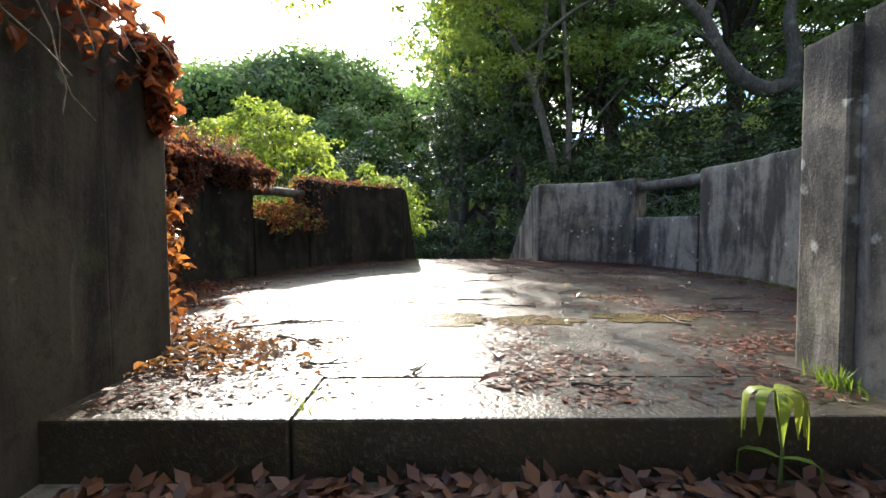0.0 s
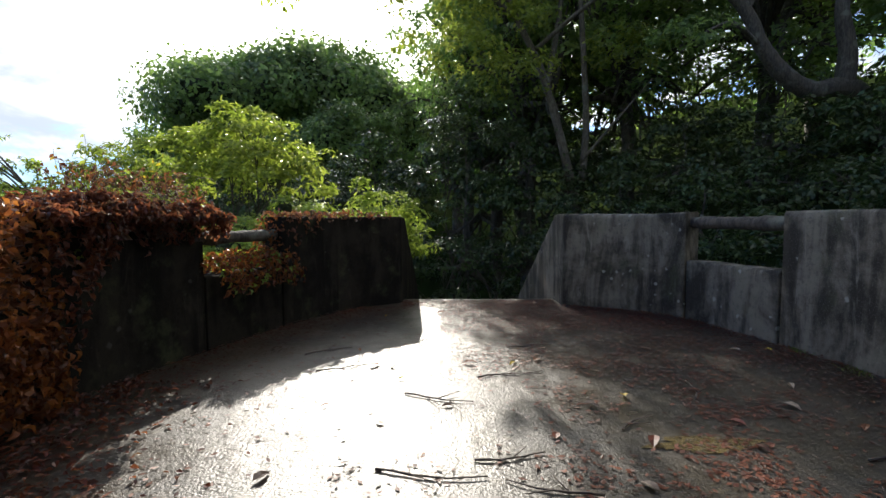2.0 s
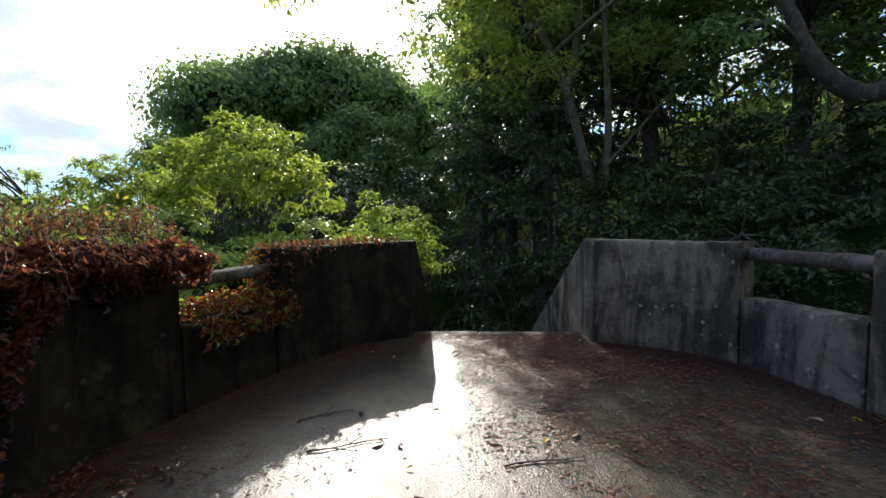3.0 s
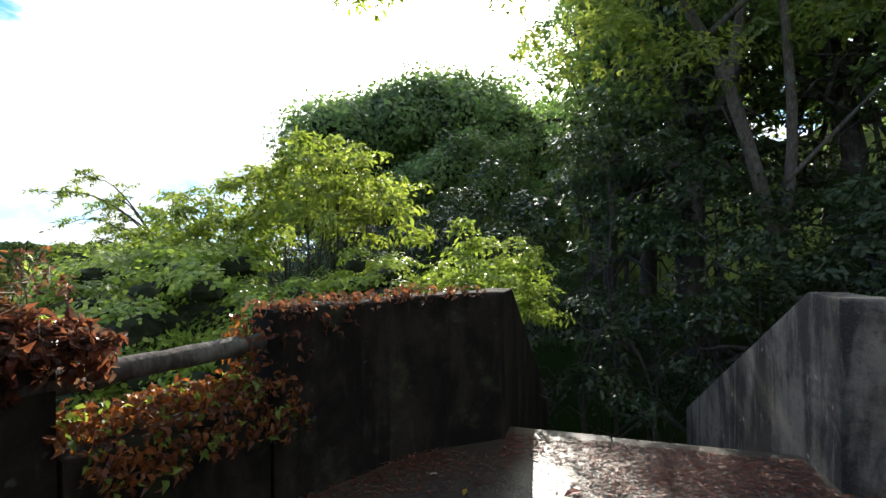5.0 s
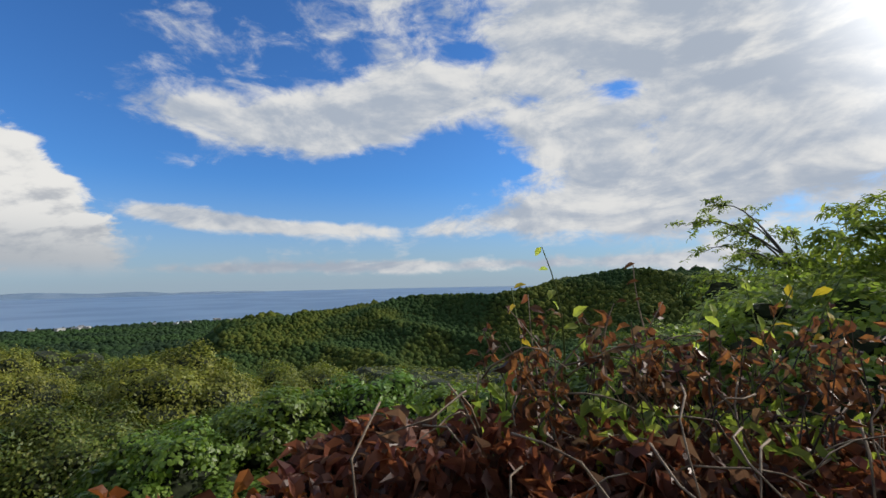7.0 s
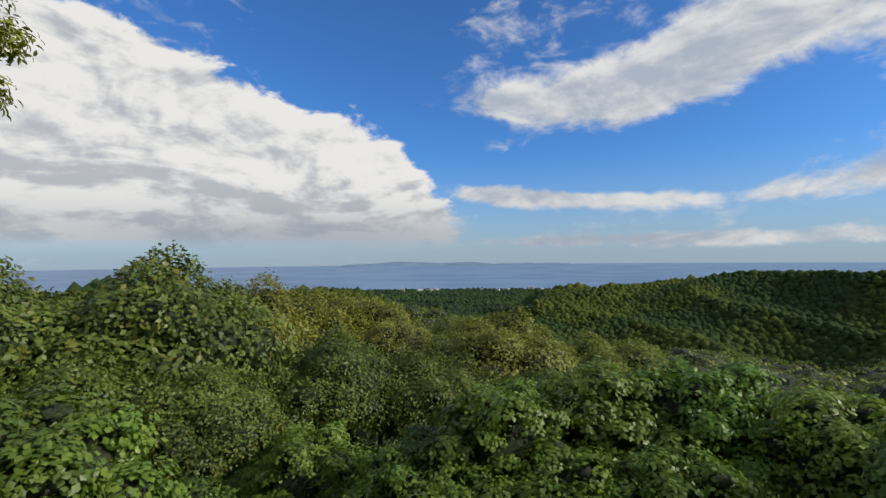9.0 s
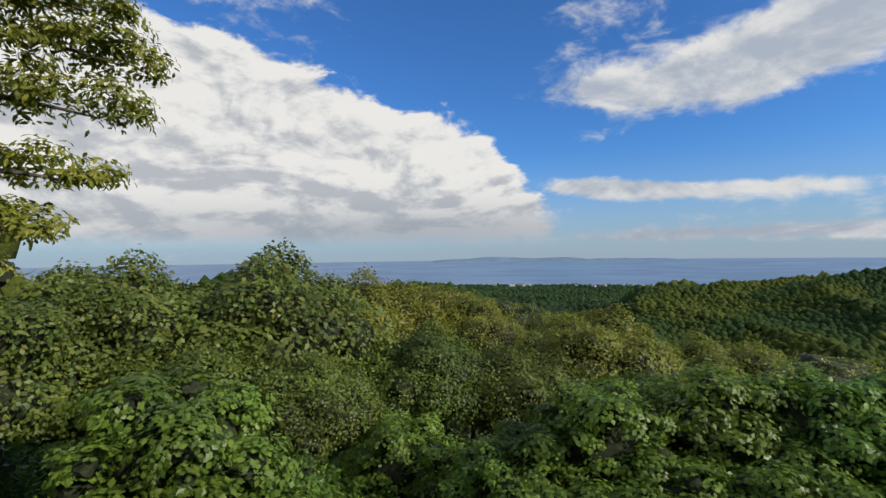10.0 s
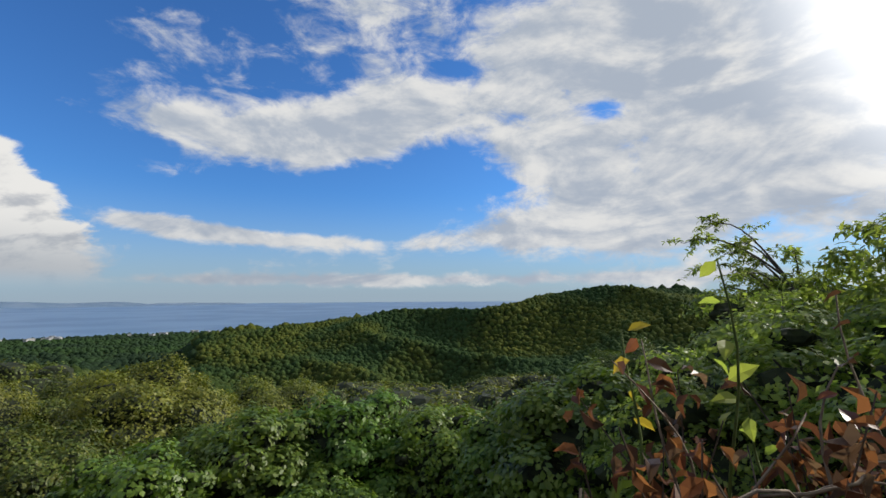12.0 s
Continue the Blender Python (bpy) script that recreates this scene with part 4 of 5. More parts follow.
def resample3(pts, n=5):
    p = [Vector(q) for q in pts]
    out = []
    for i in range(len(p) - 1):
        a, b, c, d = p[max(i - 1, 0)], p[i], p[i + 1], p[min(i + 2, len(p) - 1)]
        for j in range(n):
            t = j / n
            out.append(0.5 * ((2 * b) + (c - a) * t + (2 * a - 5 * b + 4 * c - d) * t * t + (3 * b - a - 3 * c + d) * t ** 3))
    return out + [p[-1]]


def single_tree(name, lines, lobes, clumps, per, size, mat, bark_mat, label, clump_r=0.5, seed=1, fine=False, wide=0.5, core=0.0):
    e = tagged(new(name), label, "tree")
    e.location = lines[0][0][0]
    back = Matrix.Translation([-c for c in e.location])
    part("trunk", stem_mesh("trunk", lines, bark_mat), e, m=back)
    part("crown", crown_mesh("crown", lobes, clumps, per, size, mat, clump_r, wide, seed, fine, core=core), e, m=back)
    return e


# the leaning tree with pale stems behind the right-hand parapet
single_tree("leaning_tree", [([(3.75, 14, 0.2), (3.5, 14, 1.6), (2.7, 13.9, 4.6), (1.9, 13.8, 6.3), (0.9, 13.7, 8.2)], 0.16, 0.05), ([(3.6, 14, 1.4), (3.75, 13.9, 3.4), (3.6, 13.7, 5.4), (3.3, 13.5, 8.5)], 0.12, 0.05),
                             ([(2.7, 13.9, 4.6), (3.0, 13.9, 6.4), (3.3, 14.1, 9)], 0.10, 0.04), ([(1.9, 13.8, 6.3), (0.8, 13.4, 7.0), (-0.6, 12.4, 6.9), (-2.0, 11.2, 6.1), (-3.0, 10.5, 5.5)], 0.06, 0.012),
                             ([(2.3, 13.85, 5.5), (3.9, 13, 6.6), (5.2, 12.5, 6.6)], 0.07, 0.02), ([(3.6, 13.9, 2.6), (4.4, 13.6, 3.6), (5.2, 13.2, 4.6)], 0.05, 0.015)],
            [((0.9, 13.6, 8.3), (1.6, 1.4, 0.9)), ((3.3, 13.6, 8.8), (1.8, 1.5, 1.0)), ((5.0, 12.6, 7.2), (1.3, 1.2, 0.7)), ((2.2, 13.4, 7.2), (1.3, 1.0, 0.6)), ((0.6, 12.9, 7.0), (0.9, 0.8, 0.5)), ((-3.0, 10.5, 5.35), (0.55, 0.4, 0.25)), ((-0.8, 12.4, 6.9), (0.6, 0.6, 0.35)), ((0.5, 13.0, 5.1), (0.9, 0.8, 0.6)), ((-1.15, 13.0, 5.7), (0.32, 0.5, 1.1)), ((0.35, 13.2, 6.1), (0.7, 0.8, 0.8)), ((-0.1, 13.3, 4.6), (0.3, 0.4, 0.3)), ((1.3, 12.9, 6.0), (1.0, 0.9, 0.6)), ((1.9, 13.0, 4.5), (1.0, 0.8, 0.6)), ((-0.2, 13.4, 7.6), (0.9, 0.8, 0.7)), ((4.4, 13.4, 5.2), (1.0, 0.8, 0.6))],
            380, 30, 0.14, M_SUNLEAF, M_PALEBARK, "tall leaning tree with pale forked stems", 0.42, 5, True)
# the gnarled tree whose limb bends down over the bank
single_tree("gnarled_tree", [([(9.6, 11.6, 2.0), (9.0, 11.3, 3.3), (8.2, 11.0, 3.75), (7.5, 11.0, 3.7), (6.9, 11, 4.05), (6.45, 11, 4.6), (6.1, 11, 5.3), (5.6, 11, 5.75), (4.9, 11, 5.95), (3.9, 10.8, 6.4)], 0.26, 0.05),
                             ([(8.15, 11.0, 3.7), (8.2, 11.0, 4.5), (8.05, 11.0, 5.3), (8.2, 11.1, 6.3), (7.8, 11, 8)], 0.2, 0.07), ([(6.1, 11, 5.3), (6.4, 11.1, 6.2), (6.2, 11.2, 7.4)], 0.10, 0.03),
                             ([(6.4, 11.0, 4.6), (5.6, 10.6, 4.9), (4.9, 10.4, 4.6), (4.4, 10.2, 4.2)], 0.05, 0.012)],
            [((7.8, 11.2, 8.0), (2.2, 1.8, 1.0)), ((5.9, 11.2, 7.5), (1.5, 1.4, 0.8)), ((3.9, 10.8, 6.7), (1.0, 1.0, 0.5)), ((9.8, 11.0, 6.9), (1.3, 1.3, 0.9)), ((4.5, 10.2, 4.3), (0.6, 0.5, 0.35))],
            230, 40, 0.13, M_DARKLEAF, M_BARK, "gnarled dark tree with a heavy bent limb", 0.5, 9, True)
# the feathery sapling beyond the sunlit bushes
def feathery_sapling():
    """A slender tree whose arching limbs carry rows of drooping leaflets."""
    rng = np.random.default_rng(13)
    e = tagged(new("feathery_sapling"), "slender sapling with arching limbs of feathery drooping leaflets", "tree")
    foot = Vector((-10.2, 13.7, land(-10.2, 13.7)))
    e.location = foot
    stems = [tube(resample3([foot + Vector((0, 0, -0.3)), foot + Vector((-0.2, 0, 2.5)), Vector((-10.5, 13.6, 0.2)), Vector((-10.9, 13.3, 2.0))]), list(np.linspace(0.11, 0.05, 16)), 7, 0.1, rng)]
    pts, out = [], []
    for i in range(17):
        z0 = rng.uniform(0.0, 2.1)
        s0 = Vector((-10.5, 13.6, 0.2)).lerp(Vector((-10.9, 13.3, 2.0)), max(0.0, (z0 - 0.2) / 1.8))
        s0.z = z0
        a = radians(rng.uniform(60, 150)) if i % 3 else radians(rng.uniform(-60, 60))
        ln = rng.uniform(1.5, 2.7)
        d = Vector((-math.sin(a), -math.cos(a) * 0.8, 0))
        rise = rng.uniform(0.7, 1.5)
        limb = [s0 + d * ln * t + Vector((0, 0, rise * math.sin(t * 2.0))) for t in np.linspace(0, 1, 9)]
        stems.append(tube(limb, list(np.linspace(0.030, 0.006, 9)), 5, 0.0, rng))
        for j in range(16):
            q = 2.5 + 5.5 * rng.random()
            p = limb[int(q)].lerp(limb[int(q) + 1], q % 1)
            w = (d * rng.uniform(0.2, 0.8) + Vector((rng.normal(0, 0.6), rng.normal(0, 0.6), rng.normal(0.15, 0.2)))).normalized() * rng.uniform(0.25, 0.55)
            tip = p + w + Vector((0, 0, -0.10))
            mid = p + w * 0.5 + Vector((0, 0, 0.04))
            stems.append(tube([p, mid, tip], [0.006, 0.004, 0.002], 4))
            for t in np.linspace(0.2, 1.0, 9):
                c = p.lerp(mid, t * 2) if t < 0.5 else mid.lerp(tip, t * 2 - 1)
                for side in (-1, 1):
                    pts.append(c)
                    out.append((w.y * side * 1.2 + rng.normal(0, 0.3), -w.x * side * 1.2 + rng.normal(0, 0.3), 0.5))
    back = Matrix.Translation(-foot)
    part("trunk", mesh_of("trunk", *join(stems), M_BARK, True), e, m=back)
    v, f = leaf_arrays(np.array([tuple(p) for p in pts]), np.array(out), 0.125, 0.36, 0.6, 0.9, rng, True)
    part("crown", mesh_of("crown", v, f, M_BRIGHTLEAF), e, m=back)


feathery_sapling()
# the overhanging boughs beside the view
BX, BY = polar(181, 8.0)
single_tree("layered_tree", [([(BX, BY, land(BX, BY) - 0.3), (BX, BY, 0), (BX - 0.1, BY, 3), (BX + 0.1, BY, 6)], 0.22, 0.07)] +
            [([(BX, BY, z0), (BX - 0.9, BY + 0.2, z0 + 0.35), (BX - w, BY + 0.3, z0 + 0.3)], 0.06, 0.012) for z0, w in ((1.6, 1.3), (2.3, 1.7), (3.2, 2.0), (4.0, 2.3), (4.6, 1.9))],
            [((BX - w * 0.85, BY + 0.3, z), (0.75, 0.75, 0.24)) for z, w in ((1.95, 1.2), (2.7, 1.7), (3.6, 2.1), (4.3, 2.4), (4.8, 2.0), (5.4, 1.4))] + [((BX - 0.3, BY, 4.2), (1.2, 1.2, 1.2))],
            300, 46, 0.11, M_OLIVELEAF, M_BARK, "tree with layered boughs of small leaves", 0.3, 17, True, 0.4)


# ---- dead vines on the parapet ----
def curve_at(pts):
    line = resample(pts, 0.05)
    ys = [p.y for p in line][::-1]
    xs = [p.x for p in line][::-1]
    return lambda y: float(np.interp(y, ys, xs))


left_x = curve_at(LEFT)


def vine_leaves(name, mat, spots, size, seed, wide=0.36):
    rng = np.random.default_rng(seed)
    p = np.array([q for q, o in spots])
    o = np.array([o for q, o in spots])
    v, f = leaf_arrays(p, o, size, wide, 2.8, 1.1, rng, True, 2.6)
    return mesh_of(name, v, f, mat)


def mound_spots(n, y0, y1, seed, lift=1.0):
    """Places on the heap of vines over the wall's top and down its inner face."""
    rng = np.random.default_rng(seed)
    out = []
    while len(out) < n:
        y = rng.uniform(y0, y1)
        x0 = left_x(y)
        lump = 0.75 + 0.9 * noise.noise(Vector((y * 1.7, 0.3, 0))) + 0.35 * noise.noise(Vector((y * 5, 2, 0)))
        top = TOP + (0.03 + 0.11 * lump) * lift * min(1.0, (y1 - y) * 3 + 0.35, (y - y0) * 2.2 + 0.40)
        low = lerp_table(y, [(3.75, 0.03), (3.95, 0.12), (4.12, 0.72), (4.35, 1.0), (4.7, 0.98), (5.2, 0.94)]) + 0.20 * noise.noise(Vector((y * 6, 7, 0)))
        if rng.random() < 0.45:
            a = rng.uniform(0, math.pi)
            out.append(((x0 - 0.12 - math.cos(a) * 0.30, y, TOP - 0.03 + (top - TOP) * math.sin(a) * rng.uniform(0.75, 1.1)), (-math.cos(a) * 0.7, 0, math.sin(a))))
        else:
            z = low + (top - low) * rng.random() ** 0.7
            depth = (0.04 + 0.15 * (1 - abs(2 * (z - low) / (top - low) - 1.1))) * rng.uniform(0.4, 1.1)
            if noise.noise(Vector((y * 6, z * 8, seed))) > 0.05 and rng.random() < 0.8: continue
            out.append(((x0 + max(0.015, depth), y, z), (0.9, -0.2, 0.35)))
    return out


def hang_spots(n, seed):
    """Vines that hang on the inner face beside the second gap."""
    rng = np.random.default_rng(seed)
    out = []
    for _ in range(n):
        y = rng.uniform(2.02, 3.85)
        low = lerp_table(y, [(2.0, 0.02), (2.5, 0.10), (3.0, 0.14), (3.85, 0.06)]) + 0.18 * noise.noise(Vector((y * 5, 7, 0)))
        high = TOP + 0.06 + 0.08 * noise.noise(Vector((y * 4, 1, 3)))
        z = max(0.02, low + (high - low) * rng.random())
        out.append(((left_x(y) + rng.uniform(0.02, 0.12 + 0.14 * abs(noise.noise(Vector((y * 4, z * 4, 5))))) - (0.2 * rng.random() if z > 0.66 else 0), y, z), (0.85, 0.1, 0.3)))
    return out


def stem_curve(start, length, way, seed, sag=0.5):
    rng = np.random.default_rng(seed)
    p, d = Vector(start), Vector(way).normalized()
    out = [p.copy()]
    for _ in range(6):
        d = (d + Vector((rng.normal(0, 0.35), rng.normal(0, 0.35), rng.normal(-sag * 0.2, 0.2)))).normalized()
        p = p + d * length / 6
        out.append(p.copy())
    return out


def build_vines():
    e = tagged(new("dead_vine"), "heap of dry red-brown vine draped over the parapet", "vine")
    e.location = (-2.3, 3.8, 0)
    back = Matrix.Translation((2.3, -3.8, 0))
    tagged(part("foliage", vine_leaves("foliage", M_DEADLEAF, mound_spots(4700, 3.74, 5.22, 1), 0.056, 2, 0.55), e, m=back), kind="stuff")
    tagged(part("hanging_foliage", vine_leaves("hanging_foliage", M_RUSTLEAF, hang_spots(4600, 2), 0.056, 12, 0.70), e, "lit rust-orange heart-shaped dry leaves", m=back), kind="stuff")
    tagged(part("green_foliage", vine_leaves("green_foliage", M_BRIGHTLEAF, [(tuple(Vector(p) + Vector((-0.1, 0, 0.03))), o) for p, o in mound_spots(300, 4.0, 5.2, 8, 1.25)], 0.065, 3), e, m=back), kind="stuff")
    rng = np.random.default_rng(4)
    for i in range(60):
        y = rng.uniform(3.95, 5.1)
        x0 = left_x(y)
        pts = stem_curve((x0 + rng.uniform(-0.3, 0.1), y, TOP + rng.uniform(0.08, 0.25)), rng.uniform(0.2, 0.45), (rng.uniform(-0.2, 0.9), rng.normal(0, 0.8), rng.uniform(-0.5, 0.5)), 100 + i, 1.2)
        part("runner", mesh_of("runner", *tube(pts, list(np.linspace(0.0026, 0.0011, 7)), 5), M_STEM, True), e, m=back)
    stalks, spots = [], []
    for i in range(85):
        y = rng.uniform(4.25, 5.2)
        p0 = Vector((left_x(y) - rng.uniform(0.0, 0.4), y, TOP + 0.08))
        tip = p0 + Vector((rng.normal(0, 0.06), rng.normal(0, 0.08), rng.uniform(0.06, 0.30)))
        midp = p0.lerp(tip, 0.5) + Vector((rng.normal(0, 0.02), rng.normal(0, 0.02), 0))
        stalks.append(tube([p0, midp, tip], [0.0022, 0.0017, 0.001], 4))
        for _ in range(rng.integers(5, 13)):
            q = midp.lerp(tip, rng.random())
            spots.append(((q.x + rng.normal(0, 0.012), q.y + rng.normal(0, 0.012), q.z), (rng.normal(), rng.normal(), 0.2)))
    tagged(part("dry_growth", mesh_of("dry_growth", *join(stalks), M_TWIG), e, m=back), kind="stuff")
    tagged(part("withered_leaves", vine_leaves("withered_leaves", M_DEADLEAF, spots, 0.038, 22, 0.5), e, m=back), kind="stuff")
    # the sill of the gap
    g = tagged(new("mixed_vine"), "brown and green vine leaves along the gap's sill", "vine")
    g.location = (-1.9, 5.6, 0.7)
    back = Matrix.Translation((1.9, -5.6, -0.7))

    def sill(n, seed):
        r = np.random.default_rng(seed)
        out = []
        for _ in range(n):
            y = r.uniform(5.1, 6.08)
            a = r.uniform(0, math.pi)
            x = left_x(y) - 0.10 - math.cos(a) * 0.26
            out.append(((x + 0.03, y, 0.63 + 0.16 * math.sin(a) * r.uniform(0.5, 1.3) - (0.16 * r.random() if a > 2.4 else 0)), (-math.cos(a), 0, math.sin(a))))
        return out

    jamb = [((left_x(6.0) - r0, 6.0 - r2, 0.6 + 0.55 * r1), (0.2, -1, 0.2)) for r0, r1, r2 in np.random.default_rng(14).uniform((-0.03, 0, 0), (0.26, 1, 0.04), (160, 3))]
    tagged(part("foliage", vine_leaves("foliage", M_RUSTLEAF, sill(1300, 5) + jamb, 0.055, 6, 0.55), g, m=back), kind="stuff")
    tagged(part("green_foliage", vine_leaves("green_foliage", M_BRIGHTLEAF, sill(170, 7), 0.06, 8, 0.6), g, m=back), kind="stuff")
    # thin growth along the far piece's top
    h = tagged(new("sparse_vine"), "sparse dry vine leaves along the wall's top", "vine")
    h.location = (-1.4, 6.7, TOP)
    back = Matrix.Translation((1.4, -6.7, -TOP))
    r = np.random.default_rng(9)
    spots = []
    for _ in range(330):
        y = 6.05 + 1.25 * r.random() ** 1.4
        drop = 0.0 if r.random() < 0.7 else -r.random() ** 2 * 0.45 * max(0.1, 1 - (y - 6.05) * 1.4)
        x = left_x(y) + (-r.uniform(0.0, 0.22) if drop == 0 else 0.02)
        spots.append(((x, y, TOP - 0.01 + r.random() * 0.05 + drop), (0.3 if drop == 0 else 1, 0, 1 if drop == 0 else 0.2)))
    tagged(part("foliage", vine_leaves("foliage", M_DEADLEAF, spots, 0.055, 10, 0.55), h, m=back), kind="stuff")
    # the growth on the wall beside the entry
    w = tagged(new("entry_vine"), "dry orange vine hanging over the entry wall's top", "vine")
    w.location = (-1.25, 1.0, 1.25)
    back = Matrix.Translation((1.25, -1.0, -1.25))
    spots = []
    for _ in range(900):
        y = r.uniform(-1.0, 1.85)
        hang = r.random() < 0.35
        x = -1.10 + 0.03 * r.random() if hang else -1.10 - r.uniform(-0.04, 0.35)
        z = 1.25 - r.random() ** 2 * 0.22 if hang else 1.25 + 0.12 * r.random()
        spots.append(((x, y, z), (1, 0, 0.2) if hang else (0.1, 0, 1)))
    for _ in range(260):
        spots.append(((-1.12 + 0.02 * r.normal(), 1.83 + 0.05 * r.random(), 1.25 - 0.32 * r.random() ** 1.3), (0.2, 1, 0.2)))
    tagged(part("foliage", vine_leaves("foliage", M_RUSTLEAF, spots, 0.066, 11, 0.7), w, m=back), kind="stuff")
    for i in range(14):
        pts = stem_curve((-1.14, r.uniform(0.2, 1.7), 1.3), r.uniform(0.2, 0.6), (0.35, r.normal(0, 0.8), -0.1), 300 + i, 1.4)
        part("runner", mesh_of("runner", *tube([(max(p.x, -1.14) , p.y, p.z) for p in pts], list(np.linspace(0.004, 0.0018, 7)), 5), M_STEM, True), w, m=back)


build_vines()


def sprig(at, height, leaves, leaf_mat, lean, label, seed, stem_mat=None, size=0.040):
    """A thin upright shoot with a few leaves."""
    rng = np.random.default_rng(seed)
    e = tagged(new("vine_shoot"), label, "plant", "shoots on the vine heap")
    e.location = at
    pts = [Vector((lean[0] * t * t + 0.02 * math.sin(5 * t + seed), lean[1] * t * t, height * t)) for t in np.linspace(0, 1, 8)]
    part("stem", mesh_of("stem", *tube(pts, list(np.linspace(0.0032, 0.0012, 8)), 5), stem_mat or M_GREENSTEM, True), e)
    for i in range(leaves):
        t = 1 - 0.65 * i / max(1, leaves)
        p = np.array([[lean[0] * t * t, lean[1] * t * t, height * t]])
        v, f = leaf_arrays(p, np.array([[rng.normal(), rng.normal(), 0.4]]), size, 0.6, 0.8, 1.0, rng, True)
        part("leaf", mesh_of("leaf", v, f, leaf_mat), e)


YL, GL, DL = "thin vine shoot with yellow leaves", "thin green vine shoot with heart-shaped leaves", "dry upright stalk with shrivelled brown leaves"
rs = np.random.default_rng(12)
for i, (y, off, hgt, kind) in enumerate([(5.0, 0.25, 0.34, 0), (4.85, 0.22, 0.30, 0), (4.45, 0.28, 0.40, 1), (4.42, 0.32, 0.25, 2), (4.75, 0.3, 0.25, 1), (4.5, 0.2, 0.26, 2), (4.38, 0.3, 0.28, 2), (4.35, 0.15, 0.20, 2),
                                         (4.6, 0.3, 0.26, 2), (5.1, 0.2, 0.2, 1), (4.36, 0.38, 0.30, 0), (4.65, 0.28, 0.36, 2), (4.95, 0.3, 0.3, 1), (4.55, 0.34, 0.22, 1)]):
    sprig((left_x(y) - off, y, TOP + 0.13), hgt, (4, 5, 5)[kind], (M_YELLOWLEAF, M_BRIGHTLEAF, M_DEADLEAF)[kind], (rs.normal(0, 0.06), rs.normal(0, 0.08)), (YL, GL, DL)[kind], 40 + i, M_STEM if kind == 2 else None)


# ---- what lies on the slab ----
right_x = curve_at(RIGHT)


def litter():
    rng = np.random.default_rng(21)
    spots = []
    while len(spots) < 42000:
        y = rng.uniform(1.3, 7.5)
        a, b = (left_x(y), right_x(y)) if 1.85 < y < 7.05 else (-0.6 if y > 6 else -1.05, 1.4 if y > 6 else 1.25)
        x = rng.uniform(a, b)
        d = min(x - a, b - x)
        drift = (0.6 if y > 2.0 else 0.3) * math.exp(-d / (0.30 if b - x < x - a else 0.34))
        patch = max(0.0, noise.noise(Vector((x * 1.7, y * 1.7, 5))) + 0.5 * noise.noise(Vector((x * 5, y * 5, 2))) - 0.22) * (0.25 if x < 0.2 else 0.7 + 0.5 * x)
        if x < -0.3 and y < 3.0: patch += 0.32 * math.exp(-((x + 1.0) / 0.32) ** 2) * (0.7 + noise.noise(Vector((x * 4, y * 4, 1))))
        if x > 0.35 and y < 3.4: patch += max(0.0, noise.noise(Vector((x * 2.6, y * 2.6, 12))) - 0.12) * 0.9
        if x > 0.5 and y > 2.6: patch += max(0.0, 0.12 + noise.noise(Vector((x * 2.4, y * 2.4, 17))) + 0.5 * noise.noise(Vector((x * 7, y * 7, 3)))) * 0.55
        if y > 5.8 and x > -0.1: patch += 0.4 + 0.4 * noise.noise(Vector((x * 4, y * 4, 6)))
        if y > 4.6 and x > 0.0: patch += 0.35 * (0.6 + noise.noise(Vector((x * 2.2, y * 2.2, 8))))
        if rng.random() < (0.012 if x > 0.2 else 0.006) + drift + patch: spots.append((x, y, 0.006 + 0.02 * rng.random() * (1 if d < 0.3 else 0.4)))
    spots = [q for q in spots if q[1] > 1.33]
    steps = []
    for _ in range(2600):
        i = rng.integers(0, 2)
        steps.append((rng.uniform(-0.98, 1.18), 1.19 - 0.30 * i - min(0.2, abs(rng.normal(0, 0.12))), -0.175 * (i + 1) + 0.01 + 0.035 * rng.random()))
    v, f = leaf_arrays(np.array(steps), np.tile((0, -0.3, 1.2), (len(steps), 1)), 0.065, 0.5, 0.8, 0.0, rng, False)
    v[:, 1] = np.minimum(v[:, 1], 1.235)
    tagged(part("step_litter", mesh_of("step_litter", v, f, M_LITTER)), "dead brown leaves heaped on the steps", "litter", kind="stuff")
    p = np.array(spots)
    for nm, mat, share, size in (("leaf_litter", M_LITTER, slice(0, None, 2), 0.036), ("needle_litter", M_TWIG, slice(1, None, 2), 0.036)):
        v, f = leaf_arrays(p[share], np.tile((0, 0, 1.6), (len(p[share]), 1)), size, 0.5 if nm == "leaf_litter" else 0.16, 0.5, 0.0, rng, False)
        v[:, 2] = np.maximum(v[:, 2], 0.0045)
        tagged(part(nm, mesh_of(nm, v, f, mat)), "wet red-brown leaf litter drifted over the slab" if nm == "leaf_litter" else "fine dark twigs and leaf bits on the slab", "litter", kind="stuff")


litter()


